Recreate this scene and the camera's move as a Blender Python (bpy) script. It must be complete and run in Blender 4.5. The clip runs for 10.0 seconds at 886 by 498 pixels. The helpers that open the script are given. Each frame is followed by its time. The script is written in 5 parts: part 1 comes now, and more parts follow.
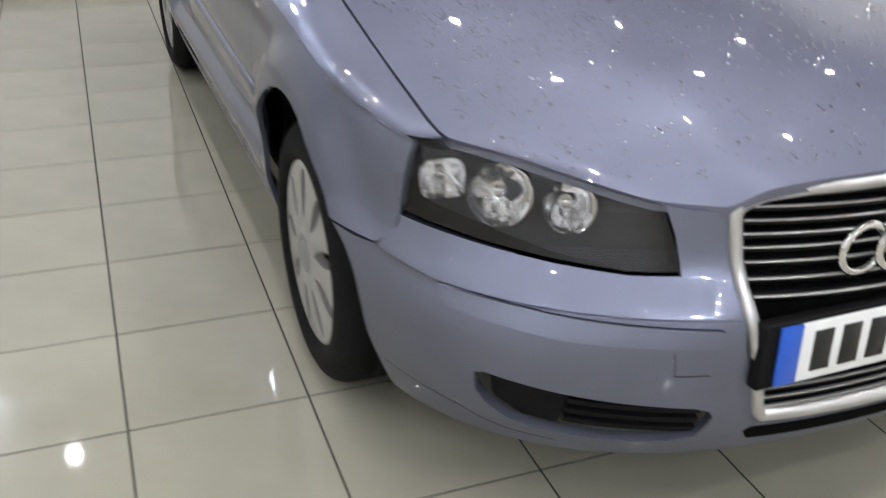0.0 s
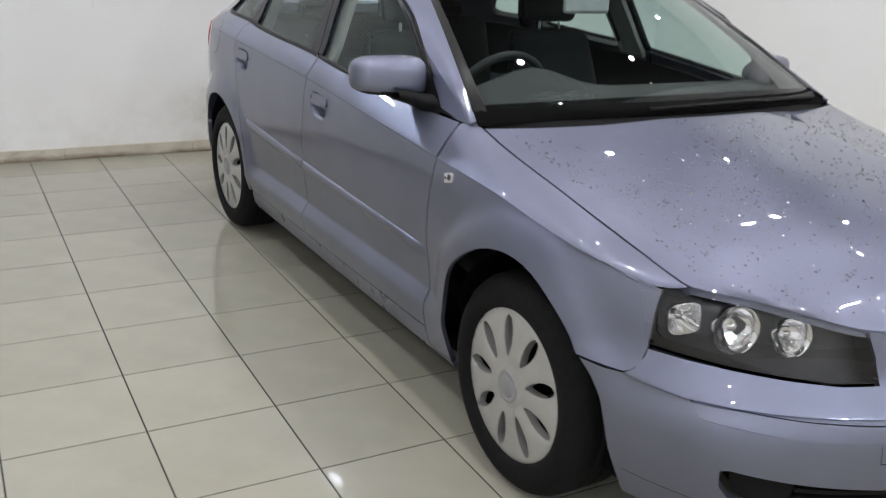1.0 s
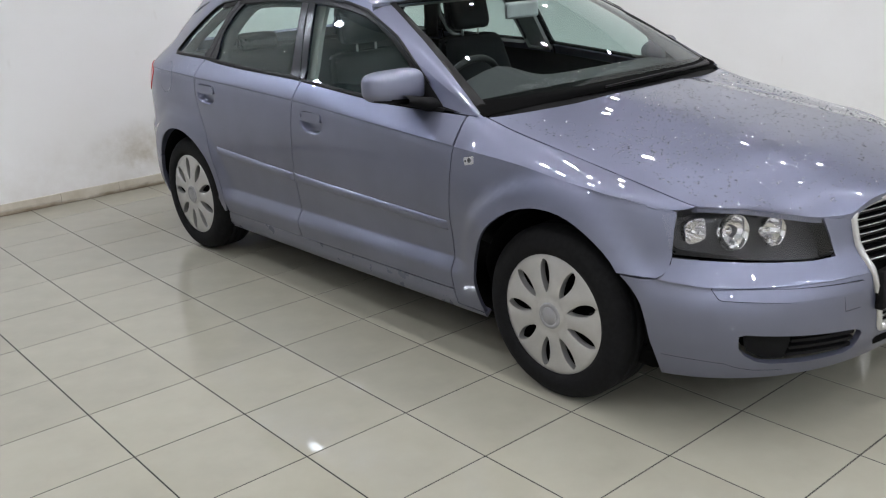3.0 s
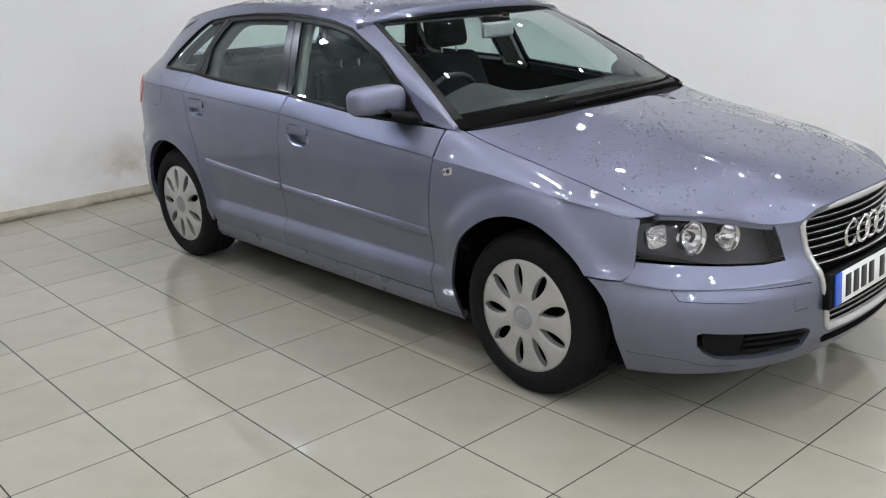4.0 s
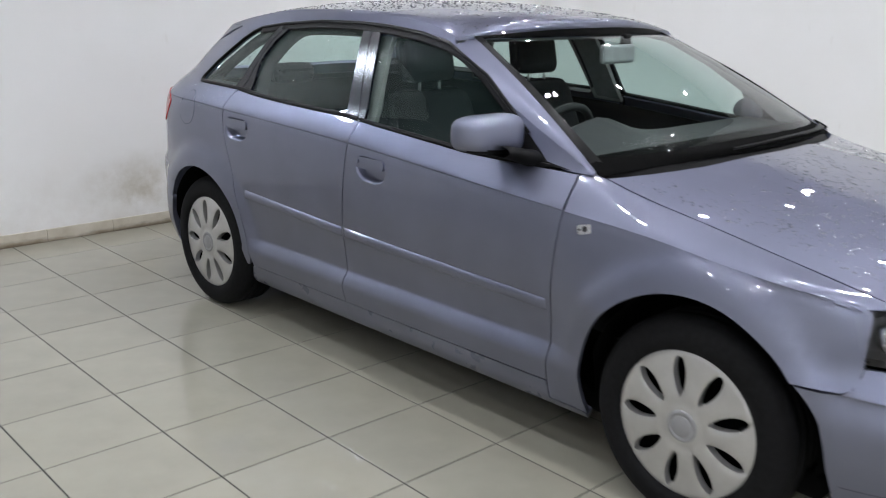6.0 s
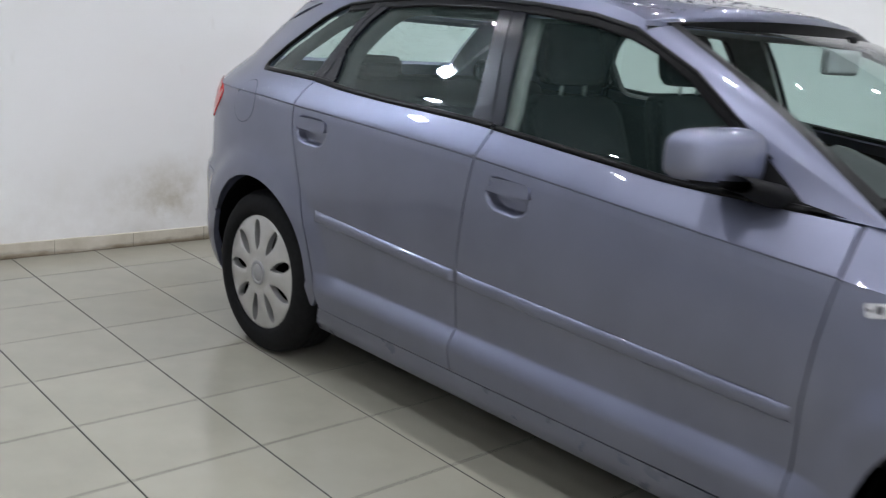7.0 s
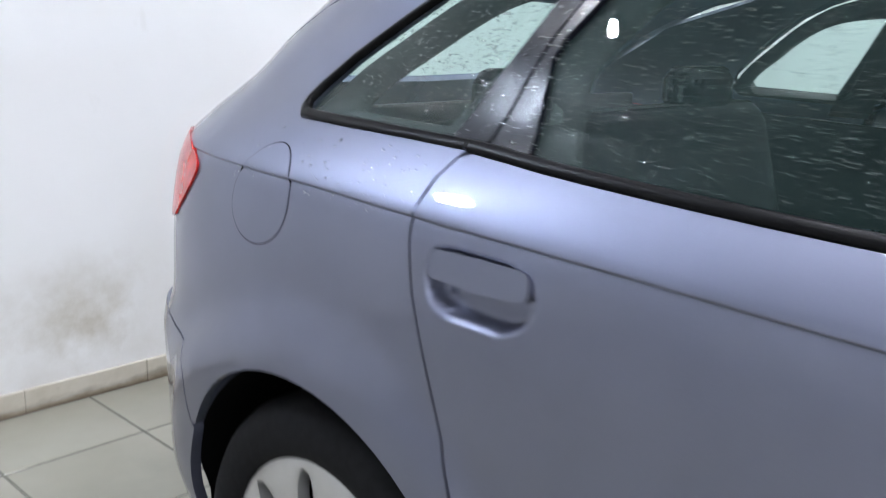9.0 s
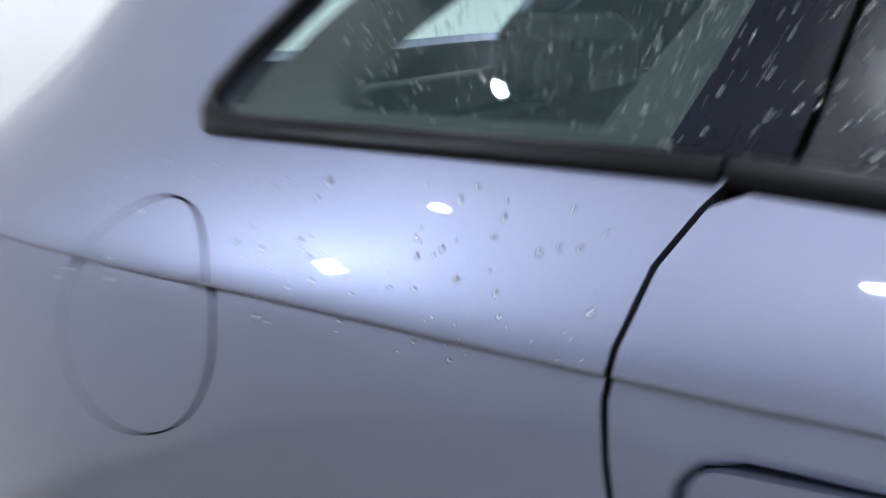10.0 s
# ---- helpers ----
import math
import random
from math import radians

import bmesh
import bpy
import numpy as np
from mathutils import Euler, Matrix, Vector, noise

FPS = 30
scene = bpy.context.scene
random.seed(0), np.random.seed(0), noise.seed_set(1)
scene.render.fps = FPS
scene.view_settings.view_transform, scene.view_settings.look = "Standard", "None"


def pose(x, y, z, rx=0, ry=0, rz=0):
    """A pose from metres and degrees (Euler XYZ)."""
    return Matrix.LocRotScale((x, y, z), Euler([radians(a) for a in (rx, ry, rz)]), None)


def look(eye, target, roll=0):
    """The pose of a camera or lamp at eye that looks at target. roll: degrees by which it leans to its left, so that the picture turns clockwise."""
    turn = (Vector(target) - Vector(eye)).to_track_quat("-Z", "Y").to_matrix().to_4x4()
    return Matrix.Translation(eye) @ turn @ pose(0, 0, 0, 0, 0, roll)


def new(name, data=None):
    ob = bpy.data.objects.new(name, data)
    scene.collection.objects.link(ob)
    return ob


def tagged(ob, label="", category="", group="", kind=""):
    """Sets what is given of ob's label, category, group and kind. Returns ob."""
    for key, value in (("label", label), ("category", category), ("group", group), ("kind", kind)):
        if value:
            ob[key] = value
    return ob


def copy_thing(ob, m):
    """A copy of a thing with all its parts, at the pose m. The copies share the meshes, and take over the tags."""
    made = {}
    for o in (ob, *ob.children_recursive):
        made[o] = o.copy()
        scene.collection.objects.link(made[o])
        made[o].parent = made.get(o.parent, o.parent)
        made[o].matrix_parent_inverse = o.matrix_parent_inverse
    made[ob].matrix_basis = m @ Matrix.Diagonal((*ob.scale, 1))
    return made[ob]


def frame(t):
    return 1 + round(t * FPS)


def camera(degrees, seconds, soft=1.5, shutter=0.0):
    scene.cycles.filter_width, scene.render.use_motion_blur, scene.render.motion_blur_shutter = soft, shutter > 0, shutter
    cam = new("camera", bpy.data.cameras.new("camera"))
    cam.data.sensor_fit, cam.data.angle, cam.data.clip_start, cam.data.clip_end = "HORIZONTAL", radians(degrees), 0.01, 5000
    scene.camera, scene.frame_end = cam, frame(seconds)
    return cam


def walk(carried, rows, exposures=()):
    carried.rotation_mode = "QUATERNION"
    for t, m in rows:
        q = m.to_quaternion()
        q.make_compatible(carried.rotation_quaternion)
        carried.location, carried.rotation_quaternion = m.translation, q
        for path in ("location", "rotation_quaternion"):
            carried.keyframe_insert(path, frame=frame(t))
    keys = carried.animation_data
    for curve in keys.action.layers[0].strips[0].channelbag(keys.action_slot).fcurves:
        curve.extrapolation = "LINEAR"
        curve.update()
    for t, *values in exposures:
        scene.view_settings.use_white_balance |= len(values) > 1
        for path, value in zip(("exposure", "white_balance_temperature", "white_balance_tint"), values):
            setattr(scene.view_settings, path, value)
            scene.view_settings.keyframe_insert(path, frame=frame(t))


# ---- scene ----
from mathutils.geometry import delaunay_2d_cdt

cam = camera(51.5, 10.0, soft=1.1, shutter=0.5)
PATH = [
    (0, (0.436, -3.307, 1.301), (1.095, -1.664, 0.371), 2.2),
    (0.3, (0.212, -3.344, 1.321), (0.933, -1.661, 0.515), 2.8),
    (0.6, (-0.042, -3.345, 1.419), (0.729, -1.657, 0.676), 1.6),
    (1, (-0.422, -3.334, 1.455), (0.497, -1.68, 0.806), 2.8),
    (1.5, (-0.775, -3.328, 1.444), (0.29, -1.739, 0.861), 2.1),
    (2, (-1.055, -3.339, 1.49), (0.095, -1.817, 0.892), -0.4),
    (3.3, (-1.348, -3.525, 1.522), (-0.118, -2.076, 0.902), -3.0),
    (3.5, (-1.389, -3.563, 1.533), (-0.143, -2.123, 0.922), -2.7),
    (4, (-1.433, -3.621, 1.552), (-0.171, -2.189, 0.953), -2.3),
    (4.5, (-1.43, -3.587, 1.556), (-0.164, -2.157, 0.961), -1.9),
    (4.9, (-1.385, -3.453, 1.524), (-0.12, -2.015, 0.95), -1.7),
    (5, (-1.375, -3.402, 1.526), (-0.109, -1.963, 0.955), -1.4),
    (5.2, (-1.336, -3.287, 1.517), (-0.073, -1.843, 0.953), -1.1),
    (6.5, (-1.099, -2.3, 1.388), (0.216, -0.881, 0.88), 2.4),
    (6.8, (-0.975, -1.996, 1.326), (0.327, -0.563, 0.827), 3.7),
    (7, (-0.919, -1.785, 1.258), (0.386, -0.346, 0.782), 4.6),
    (7.3, (-0.868, -1.538, 1.308), (0.455, -0.134, 0.781), 4.0),
    (7.5, (-0.679, -1.346, 1.298), (0.627, 0.063, 0.742), 3.7),
    (8, (-0.491, -0.877, 1.237), (0.941, 0.403, 0.68), 4.8),
    (8.5, (-0.329, -0.416, 1.263), (1.084, 0.904, 0.75), 3.5),
    (8.7, (-0.21, -0.227, 1.242), (1.174, 1.126, 0.738), 1.9),
    (9, (-0.029, 0.093, 1.191), (1.393, 1.417, 0.714), 2.3),
    (9.3, (0.075, 0.302, 1.211), (1.526, 1.576, 0.691), 0.4),
    (9.5, (0.197, 0.436, 1.176), (1.626, 1.733, 0.652), -0.5),
    (9.8, (0.288, 0.631, 1.191), (1.803, 1.811, 0.63), -1.6),
    (10, (0.401, 0.768, 1.12), (2.060, 1.7615, 0.617), -1.5),
]

EXPOSURE = [(0.0, 0.0, 6500, 11), (1.0, 0.0, 6460, 11), (3.5, 0.0, 6340, 12), (4.5, 0.0, 6310, 12), (7.0, 0.03, 6200, 12), (8.0, 0.28, 6100, 12), (8.5, 0.48, 6010, 12), (9.0, 0.54, 5970, 12), (9.5, 0.55, 5950, 12), (10.0, 0.62, 5940, 11)]
walk(cam, [(t, look(eye, target, roll)) for t, eye, target, roll in PATH], EXPOSURE)

# ---- light ----
scene.view_settings.exposure = 0.0
world = bpy.data.worlds.new("room_air")
world.use_nodes = True
world.node_tree.nodes["Background"].inputs[0].default_value = (0.9, 0.95, 1.0, 1)
world.node_tree.nodes["Background"].inputs[1].default_value = 0.05
scene.world = world

WALL_Y, WALL_X, WEST_X, SOUTH_Y, CEIL = 2.75, 4.9, -3.8, -6.4, 3.0
TILE = 0.4


# ---- materials ----
def nodes_of(name):
    m = bpy.data.materials.new(name)
    m.use_nodes = True
    t = m.node_tree
    return m, t, t.nodes, t.links, t.nodes["Principled BSDF"]


def noise_node(t, scale, detail=4.0, rough=0.55, coord="Object", stretch=None):
    tc = t.nodes.new("ShaderNodeTexCoord")
    n = t.nodes.new("ShaderNodeTexNoise")
    n.inputs["Scale"].default_value, n.inputs["Detail"].default_value, n.inputs["Roughness"].default_value = scale, detail, rough
    if stretch:
        mp = t.nodes.new("ShaderNodeMapping")
        mp.inputs["Scale"].default_value = stretch
        t.links.new(tc.outputs[coord], mp.inputs[0])
        t.links.new(mp.outputs[0], n.inputs["Vector"])
    else:
        t.links.new(tc.outputs[coord], n.inputs["Vector"])
    return n


def ramp(t, src, stops):
    r = t.nodes.new("ShaderNodeValToRGB")
    e = r.color_ramp.elements
    while len(e) < len(stops):
        e.new(0.5)
    for el, (p, c) in zip(e, stops):
        el.position, el.color = p, (*c, 1) if len(c) == 3 else c
    t.links.new(src, r.inputs[0])
    return r


def bump(t, src, bsdf, strength, dist=0.002):
    b = t.nodes.new("ShaderNodeBump")
    b.inputs["Strength"].default_value, b.inputs["Distance"].default_value = strength, dist
    t.links.new(src, b.inputs["Height"])
    t.links.new(b.outputs[0], bsdf.inputs["Normal"])


def simple(name, color, rough=0.5, metal=0.0, vary=0.12, scale=30.0, bumpy=0.0, coat=0.0, spec=0.5):
    m, t, n, l, b = nodes_of(name)
    nz = noise_node(t, scale)
    lo, hi = [tuple(max(0, c * (1 + s * vary)) for c in color) for s in (-1, 1)]
    r = ramp(t, nz.outputs["Fac"], [(0.3, lo), (0.7, hi)])
    l.new(r.outputs[0], b.inputs["Base Color"])
    b.inputs["Roughness"].default_value, b.inputs["Metallic"].default_value = rough, metal
    b.inputs["Coat Weight"].default_value, b.inputs["Specular IOR Level"].default_value = coat, spec
    if bumpy:
        bump(t, nz.outputs["Fac"], b, bumpy)
    return m


def paint(name, color, metal=0.8, dust=0.0):
    m, t, n, l, b = nodes_of(name)
    flake = noise_node(t, 900.0, 2.0)
    big = noise_node(t, 3.0, 3.0)
    mix = n.new("ShaderNodeMath")
    mix.operation = "MULTIPLY_ADD"
    l.new(flake.outputs["Fac"], mix.inputs[0])
    mix.inputs[1].default_value = 0.5
    l.new(big.outputs["Fac"], mix.inputs[2])
    r = ramp(t, mix.outputs[0], [(0.45, tuple(c * 0.9 for c in color)), (1.0, tuple(c * 1.12 for c in color))])
    l.new(r.outputs[0], b.inputs["Base Color"])
    b.inputs["Metallic"].default_value, b.inputs["Roughness"].default_value = metal, 0.44
    b.inputs["Specular Tint"].default_value = (0.45, 0.45, 0.50, 1)
    b.inputs["Coat Weight"].default_value, b.inputs["Coat Roughness"].default_value = 1.0, 0.03
    film = noise_node(t, 14.0, 5.0)
    rr = ramp(t, film.outputs["Fac"], [(0.35, (0.008 + dust,) * 3), (0.75, (0.035 + dust * 1.4,) * 3)])
    l.new(rr.outputs[0], b.inputs["Coat Roughness"])
    return m


def glass(name, tint, rough=0.0, film=0.0, facing=0.055):
    m, t, n, l, b = nodes_of(name)
    out = n["Material Output"]
    tr, gl, mx, fr = n.new("ShaderNodeBsdfTransparent"), n.new("ShaderNodeBsdfGlossy"), n.new("ShaderNodeMixShader"), n.new("ShaderNodeLayerWeight")
    tr.inputs[0].default_value = (*tint, 1)
    gl.inputs["Roughness"].default_value = rough
    fr.inputs[0].default_value = 0.5
    po, ad = n.new("ShaderNodeMath"), n.new("ShaderNodeMath")
    po.operation, ad.operation = "POWER", "MULTIPLY_ADD"
    po.inputs[1].default_value = 5.0
    l.new(fr.outputs["Facing"], po.inputs[0])
    l.new(po.outputs[0], ad.inputs[0])
    ad.inputs[1].default_value, ad.inputs[2].default_value = 1 - facing, facing
    l.new(ad.outputs[0], mx.inputs[0])
    l.new(tr.outputs[0], mx.inputs[1])
    l.new(gl.outputs[0], mx.inputs[2])
    if film:  # fine droplet mist, with a greenish veil of light painted in
        di, m2, mist_veil = n.new("ShaderNodeBsdfDiffuse"), n.new("ShaderNodeMixShader"), noise_node(t, 5.0, 3.0, 0.7)
        di.inputs[0].default_value = (0.42, 0.72, 0.68, 1)
        k = ramp(t, mist_veil.outputs["Fac"], [(0.3, (film * 0.4,) * 3), (0.7, (film,) * 3)])
        l.new(k.outputs[0], m2.inputs[0])
        l.new(mx.outputs[0], m2.inputs[1])
        l.new(di.outputs[0], m2.inputs[2])
        mx = m2
    l.new(mx.outputs[0], out.inputs["Surface"])
    return m


def glow(name, color, strength):
    m, t, n, l, b = nodes_of(name)
    b.inputs["Base Color"].default_value = (0.9, 0.9, 0.9, 1)
    b.inputs["Emission Color"].default_value = (*color, 1)
    b.inputs["Emission Strength"].default_value = strength
    return m


PAINT = paint("lavender_silver_paint", (0.172, 0.183, 0.250), 0.87)
SILL_PAINT = paint("dusty_sill_paint", (0.172, 0.183, 0.250), 0.87, 0.26)
BLACK_TRIM = simple("black_rubber_trim", (0.004, 0.004, 0.0045), 0.34, vary=0.3, spec=0.12)
GLOSS_BLACK = simple("gloss_black_pillar", (0.006, 0.0065, 0.011), 0.20, 0.0, spec=0.27)
PLASTIC = simple("black_grained_plastic", (0.005, 0.005, 0.0055), 0.6, vary=0.4, scale=300, bumpy=0.15, spec=0.12)
# near-black of gaps and hollows, their shade put into the colour; also black parts
DARK = simple("dark_cavity", (0.003, 0.003, 0.003), 0.95, spec=0.05)
TYRE = simple("tyre_rubber", (0.006, 0.006, 0.0065), 0.8, vary=0.35, scale=60, bumpy=0.25, spec=0.15)
SILVER = simple("silver_wheel_cover", (0.50, 0.495, 0.485), 0.36, 0.7, vary=0.06, scale=18)
MIRROR_GREY = simple("pale_grey_mirror_shell", (0.42, 0.43, 0.43), 0.5, vary=0.1)
CAP_GREY = simple("grey_cap_paint", (0.30, 0.30, 0.31), 0.4, 0.4, vary=0.08)
SATIN = simple("satin_silver_frame", (0.62, 0.62, 0.62), 0.3, 0.85, vary=0.05)
CHROME = simple("chrome", (0.8, 0.8, 0.8), 0.08, 1.0, vary=0.03)
REFLECTOR = simple("lamp_reflector", (0.93, 0.93, 0.94), 0.13, 1.0, vary=0.04, scale=60, bumpy=0.4)
LAMP_INSIDE = simple("grey_lamp_housing", (0.045, 0.045, 0.050), 0.35, 0.3)
SEAT = simple("charcoal_seat_cloth", (0.011, 0.012, 0.013), 0.9, vary=0.4, scale=160, bumpy=0.4)
DASH = simple("dark_grey_dashboard", (0.009, 0.0097, 0.0105), 0.7, vary=0.3, scale=200, bumpy=0.2)
DASH_TOP = simple("grey_dashboard_skin", (0.018, 0.0195, 0.0205), 0.75, vary=0.3, scale=200, bumpy=0.2)
LINING = simple("pale_grey_cabin_lining", (0.25, 0.256, 0.247), 0.85)
INNER_TRIM = simple("grey_inner_trim", (0.022, 0.024, 0.024), 0.8)
RED_LENS = simple("red_lamp_lens", (0.50, 0.016, 0.012), 0.2, vary=0.25, scale=40, coat=0.3)
WHITE_PLATE = simple("white_plate_face", (0.78, 0.79, 0.78), 0.35, vary=0.03, coat=0.5)
BLUE_BAND = simple("blue_plate_band", (0.01, 0.09, 0.52), 0.35, vary=0.05, coat=0.5)
PLATE_INK = simple("black_plate_ink", (0.012, 0.012, 0.012), 0.4)
GLASS = glass("greenish_car_glass", (0.76, 0.88, 0.85))
WET_GLASS = glass("wet_greenish_car_glass", (0.76, 0.87, 0.84), film=0.030)
DOOR_GLASS = glass("greenish_door_glass", (0.76, 0.88, 0.85), film=0.020)
LENS_GLASS = glass("clear_lamp_glass", (0.92, 0.92, 0.93), facing=0.045)
GLASS_DROP = glass("water_on_glass", (0.85, 0.9, 0.9), 0.12, facing=0.42)
# grey tint paints the dark drop cores that refraction would give
DROP = glass("water", (0.64, 0.65, 0.67), 0.10, facing=0.36)
MIRROR = simple("mirror_silver", (0.85, 0.86, 0.87), 0.03, 1.0, vary=0.02)


def tile_material():
    m, t, n, l, b = nodes_of("cream_polished_tile")
    oi = n.new("ShaderNodeObjectInfo")
    nz = noise_node(t, 2.2, 5.0, 0.6)
    r = ramp(t, nz.outputs["Fac"], [(0.3, (0.285, 0.272, 0.222)), (0.7, (0.345, 0.331, 0.272))])
    mx = n.new("ShaderNodeMix")
    mx.data_type, mx.blend_type = "RGBA", "MULTIPLY"
    r2 = ramp(t, oi.outputs["Random"], [(0.0, (0.93, 0.93, 0.93)), (1.0, (1.0, 1.0, 1.0))])
    mx.inputs[0].default_value = 1.0
    l.new(r.outputs[0], mx.inputs[6])
    l.new(r2.outputs[0], mx.inputs[7])
    l.new(mx.outputs[2], b.inputs["Base Color"])
    rr = ramp(t, nz.outputs["Fac"], [(0.3, (0.03, 0.03, 0.03)), (0.7, (0.07, 0.07, 0.07))])
    l.new(rr.outputs[0], b.inputs["Roughness"])
    wave = noise_node(t, 9.0, 2.0)
    bump(t, wave.outputs["Fac"], b, 0.07, 0.004)
    return m


def wall_material():
    m, t, n, l, b = nodes_of("white_painted_plaster")
    tc = n.new("ShaderNodeTexCoord")
    big = noise_node(t, 0.7, 5.0, 0.6)
    r = ramp(t, big.outputs["Fac"], [(0.3, (0.85, 0.847, 0.835)), (0.7, (0.90, 0.90, 0.898))])
    # one brown damp stain low down, faint grime along the foot
    def math_node(op, x, y):
        k = n.new("ShaderNodeMath")
        k.operation, k.use_clamp = op, True
        for socket, value in zip(k.inputs, (x, y)):
            if isinstance(value, float):
                socket.default_value = value
            else:
                l.new(value, socket)
        return k.outputs[0]

    mp, ds = n.new("ShaderNodeMapping"), n.new("ShaderNodeVectorMath")
    mp.inputs["Location"].default_value = (-1.22, 0.0, -0.40)
    mp.inputs["Scale"].default_value = (1.0, 0.0, 1.7)
    ds.operation = "LENGTH"
    l.new(tc.outputs["Object"], mp.inputs[0])
    l.new(mp.outputs[0], ds.inputs[0])
    near = n.new("ShaderNodeMapRange")
    near.inputs["From Min"].default_value, near.inputs["From Max"].default_value = 0.50, 0.05
    l.new(ds.outputs["Value"], near.inputs["Value"])
    stain = noise_node(t, 3.4, 6.0, 0.65)
    sr = ramp(t, stain.outputs["Fac"], [(0.38, (0, 0, 0)), (0.66, (1, 1, 1))])
    spot = math_node("MULTIPLY", math_node("MULTIPLY", sr.outputs[0], near.outputs[0]), 0.75)
    sep = n.new("ShaderNodeSeparateXYZ")
    l.new(tc.outputs["Object"], sep.inputs[0])
    zr = n.new("ShaderNodeMapRange")
    zr.inputs["From Min"].default_value, zr.inputs["From Max"].default_value = 0.55, 0.05
    l.new(sep.outputs["Z"], zr.inputs["Value"])
    dirt = noise_node(t, 1.3, 6.0, 0.7)
    dr = ramp(t, dirt.outputs["Fac"], [(0.40, (0, 0, 0)), (0.75, (1, 1, 1))])
    grime = math_node("MULTIPLY", math_node("MULTIPLY", dr.outputs[0], zr.outputs[0]), 0.45)
    scuffs = noise_node(t, 11.0, 3.0, 0.5, stretch=(1.0, 1.0, 0.35))
    sc = ramp(t, scuffs.outputs["Fac"], [(0.70, (0, 0, 0)), (0.78, (0.10, 0.10, 0.10))])
    mx = n.new("ShaderNodeMix")
    mx.data_type = "RGBA"
    l.new(math_node("MAXIMUM", math_node("MAXIMUM", spot, grime), sc.outputs[0]), mx.inputs[0])
    l.new(r.outputs[0], mx.inputs[6])
    mx.inputs[7].default_value = (0.44, 0.39, 0.29, 1)
    l.new(mx.outputs[2], b.inputs["Base Color"])
    b.inputs["Roughness"].default_value = 0.75
    fine = noise_node(t, 60.0, 5.0)
    bump(t, fine.outputs["Fac"], b, 0.15, 0.002)
    return m


TILE_MAT = tile_material()
WALL_MAT = wall_material()
GROUT = simple("dark_grout", (0.008, 0.008, 0.007), 0.9, vary=0.6, scale=8)
GREY_WALL = simple("pale_painted_wall", (0.87, 0.87, 0.87), 0.8, vary=0.06, scale=1.5, bumpy=0.05)
def skirting_material():
    m, t, n, l, b = nodes_of("stained_cream_skirting_tile")
    tc, sep = n.new("ShaderNodeTexCoord"), n.new("ShaderNodeSeparateXYZ")
    l.new(tc.outputs["Object"], sep.inputs[0])
    base = ramp(t, noise_node(t, 5.0, 6.0, 0.65).outputs["Fac"], [(0.3, (0.50, 0.455, 0.36)), (0.7, (0.66, 0.62, 0.53))])
    grime = noise_node(t, 2.2, 6.0, 0.7, stretch=(1.0, 1.0, 3.0))
    foot = n.new("ShaderNodeMapRange")
    foot.inputs["From Min"].default_value, foot.inputs["From Max"].default_value = 0.045, 0.0
    foot.inputs["To Min"].default_value, foot.inputs["To Max"].default_value = -0.10, 0.26
    l.new(sep.outputs["Z"], foot.inputs["Value"])
    add = n.new("ShaderNodeMath")
    l.new(grime.outputs["Fac"], add.inputs[0])
    l.new(foot.outputs[0], add.inputs[1])
    k = ramp(t, add.outputs[0], [(0.48, (0, 0, 0)), (0.74, (0.9, 0.9, 0.9))])
    mx = n.new("ShaderNodeMix")
    mx.data_type = "RGBA"
    l.new(k.outputs[0], mx.inputs[0])
    l.new(base.outputs[0], mx.inputs[6])
    mx.inputs[7].default_value = (0.17, 0.125, 0.075, 1)
    l.new(mx.outputs[2], b.inputs["Base Color"])
    b.inputs["Roughness"].default_value = 0.5
    return m


SKIRT_MAT = skirting_material()
CEIL_MAT = simple("grey_ceiling", (0.075, 0.072, 0.070), 0.85, vary=0.05, scale=2)
LAMP_GLOW = glow("downlight_glow", (0.99, 0.985, 0.985), 1020.0)
PANEL_GLOW = glow("floodlight_glow", (0.87, 0.965, 1.08), 430.0)
# glow of the two fill floodlights added on the south wall
FILL_GLOW = glow("added_fill_glow", (0.87, 0.965, 1.08), 560.0)


# the column at i = 1 is added, to put more light on the west side
LAMPS = [(-4.17 + 1.2 * i, -7.52 + 1.2 * j) for i in range(1, 8) for j in range(1, 9) if (i > 2 or j < 7) and (i, j) not in ((3, 8), (4, 8))] + [(-0.05, 2.18)]


# ---- shape helpers ----
def box(bm, x0, y0, z0, x1, y1, z1):
    m = Matrix.Translation(((x0 + x1) / 2, (y0 + y1) / 2, (z0 + z1) / 2)) @ Matrix.Diagonal((abs(x1 - x0), abs(y1 - y0), abs(z1 - z0), 1))
    return bmesh.ops.create_cube(bm, size=1, matrix=m)["verts"]


def rounded(bm, verts, r, seg=2):
    edges = list({e for v in verts for e in v.link_edges})
    bmesh.ops.bevel(bm, geom=edges, offset=r, segments=seg, profile=0.5, affect="EDGES")


def mesh_of(name, bm, material, smooth=True):
    me = bpy.data.meshes.new(name)
    for f in bm.faces:
        f.smooth = smooth
    bm.to_mesh(me)
    bm.free()
    me.materials.append(material)
    return me


def part(name, bm, material, parent, label="", smooth=True):
    ob = new(name, mesh_of(name, bm, material, smooth))
    ob.parent = parent
    if label:
        ob["label"] = label
    return ob


def sharpen(bm, degrees=35):
    for e in bm.edges:
        if len(e.link_faces) == 2 and e.calc_face_angle(0) > radians(degrees):
            e.smooth = False


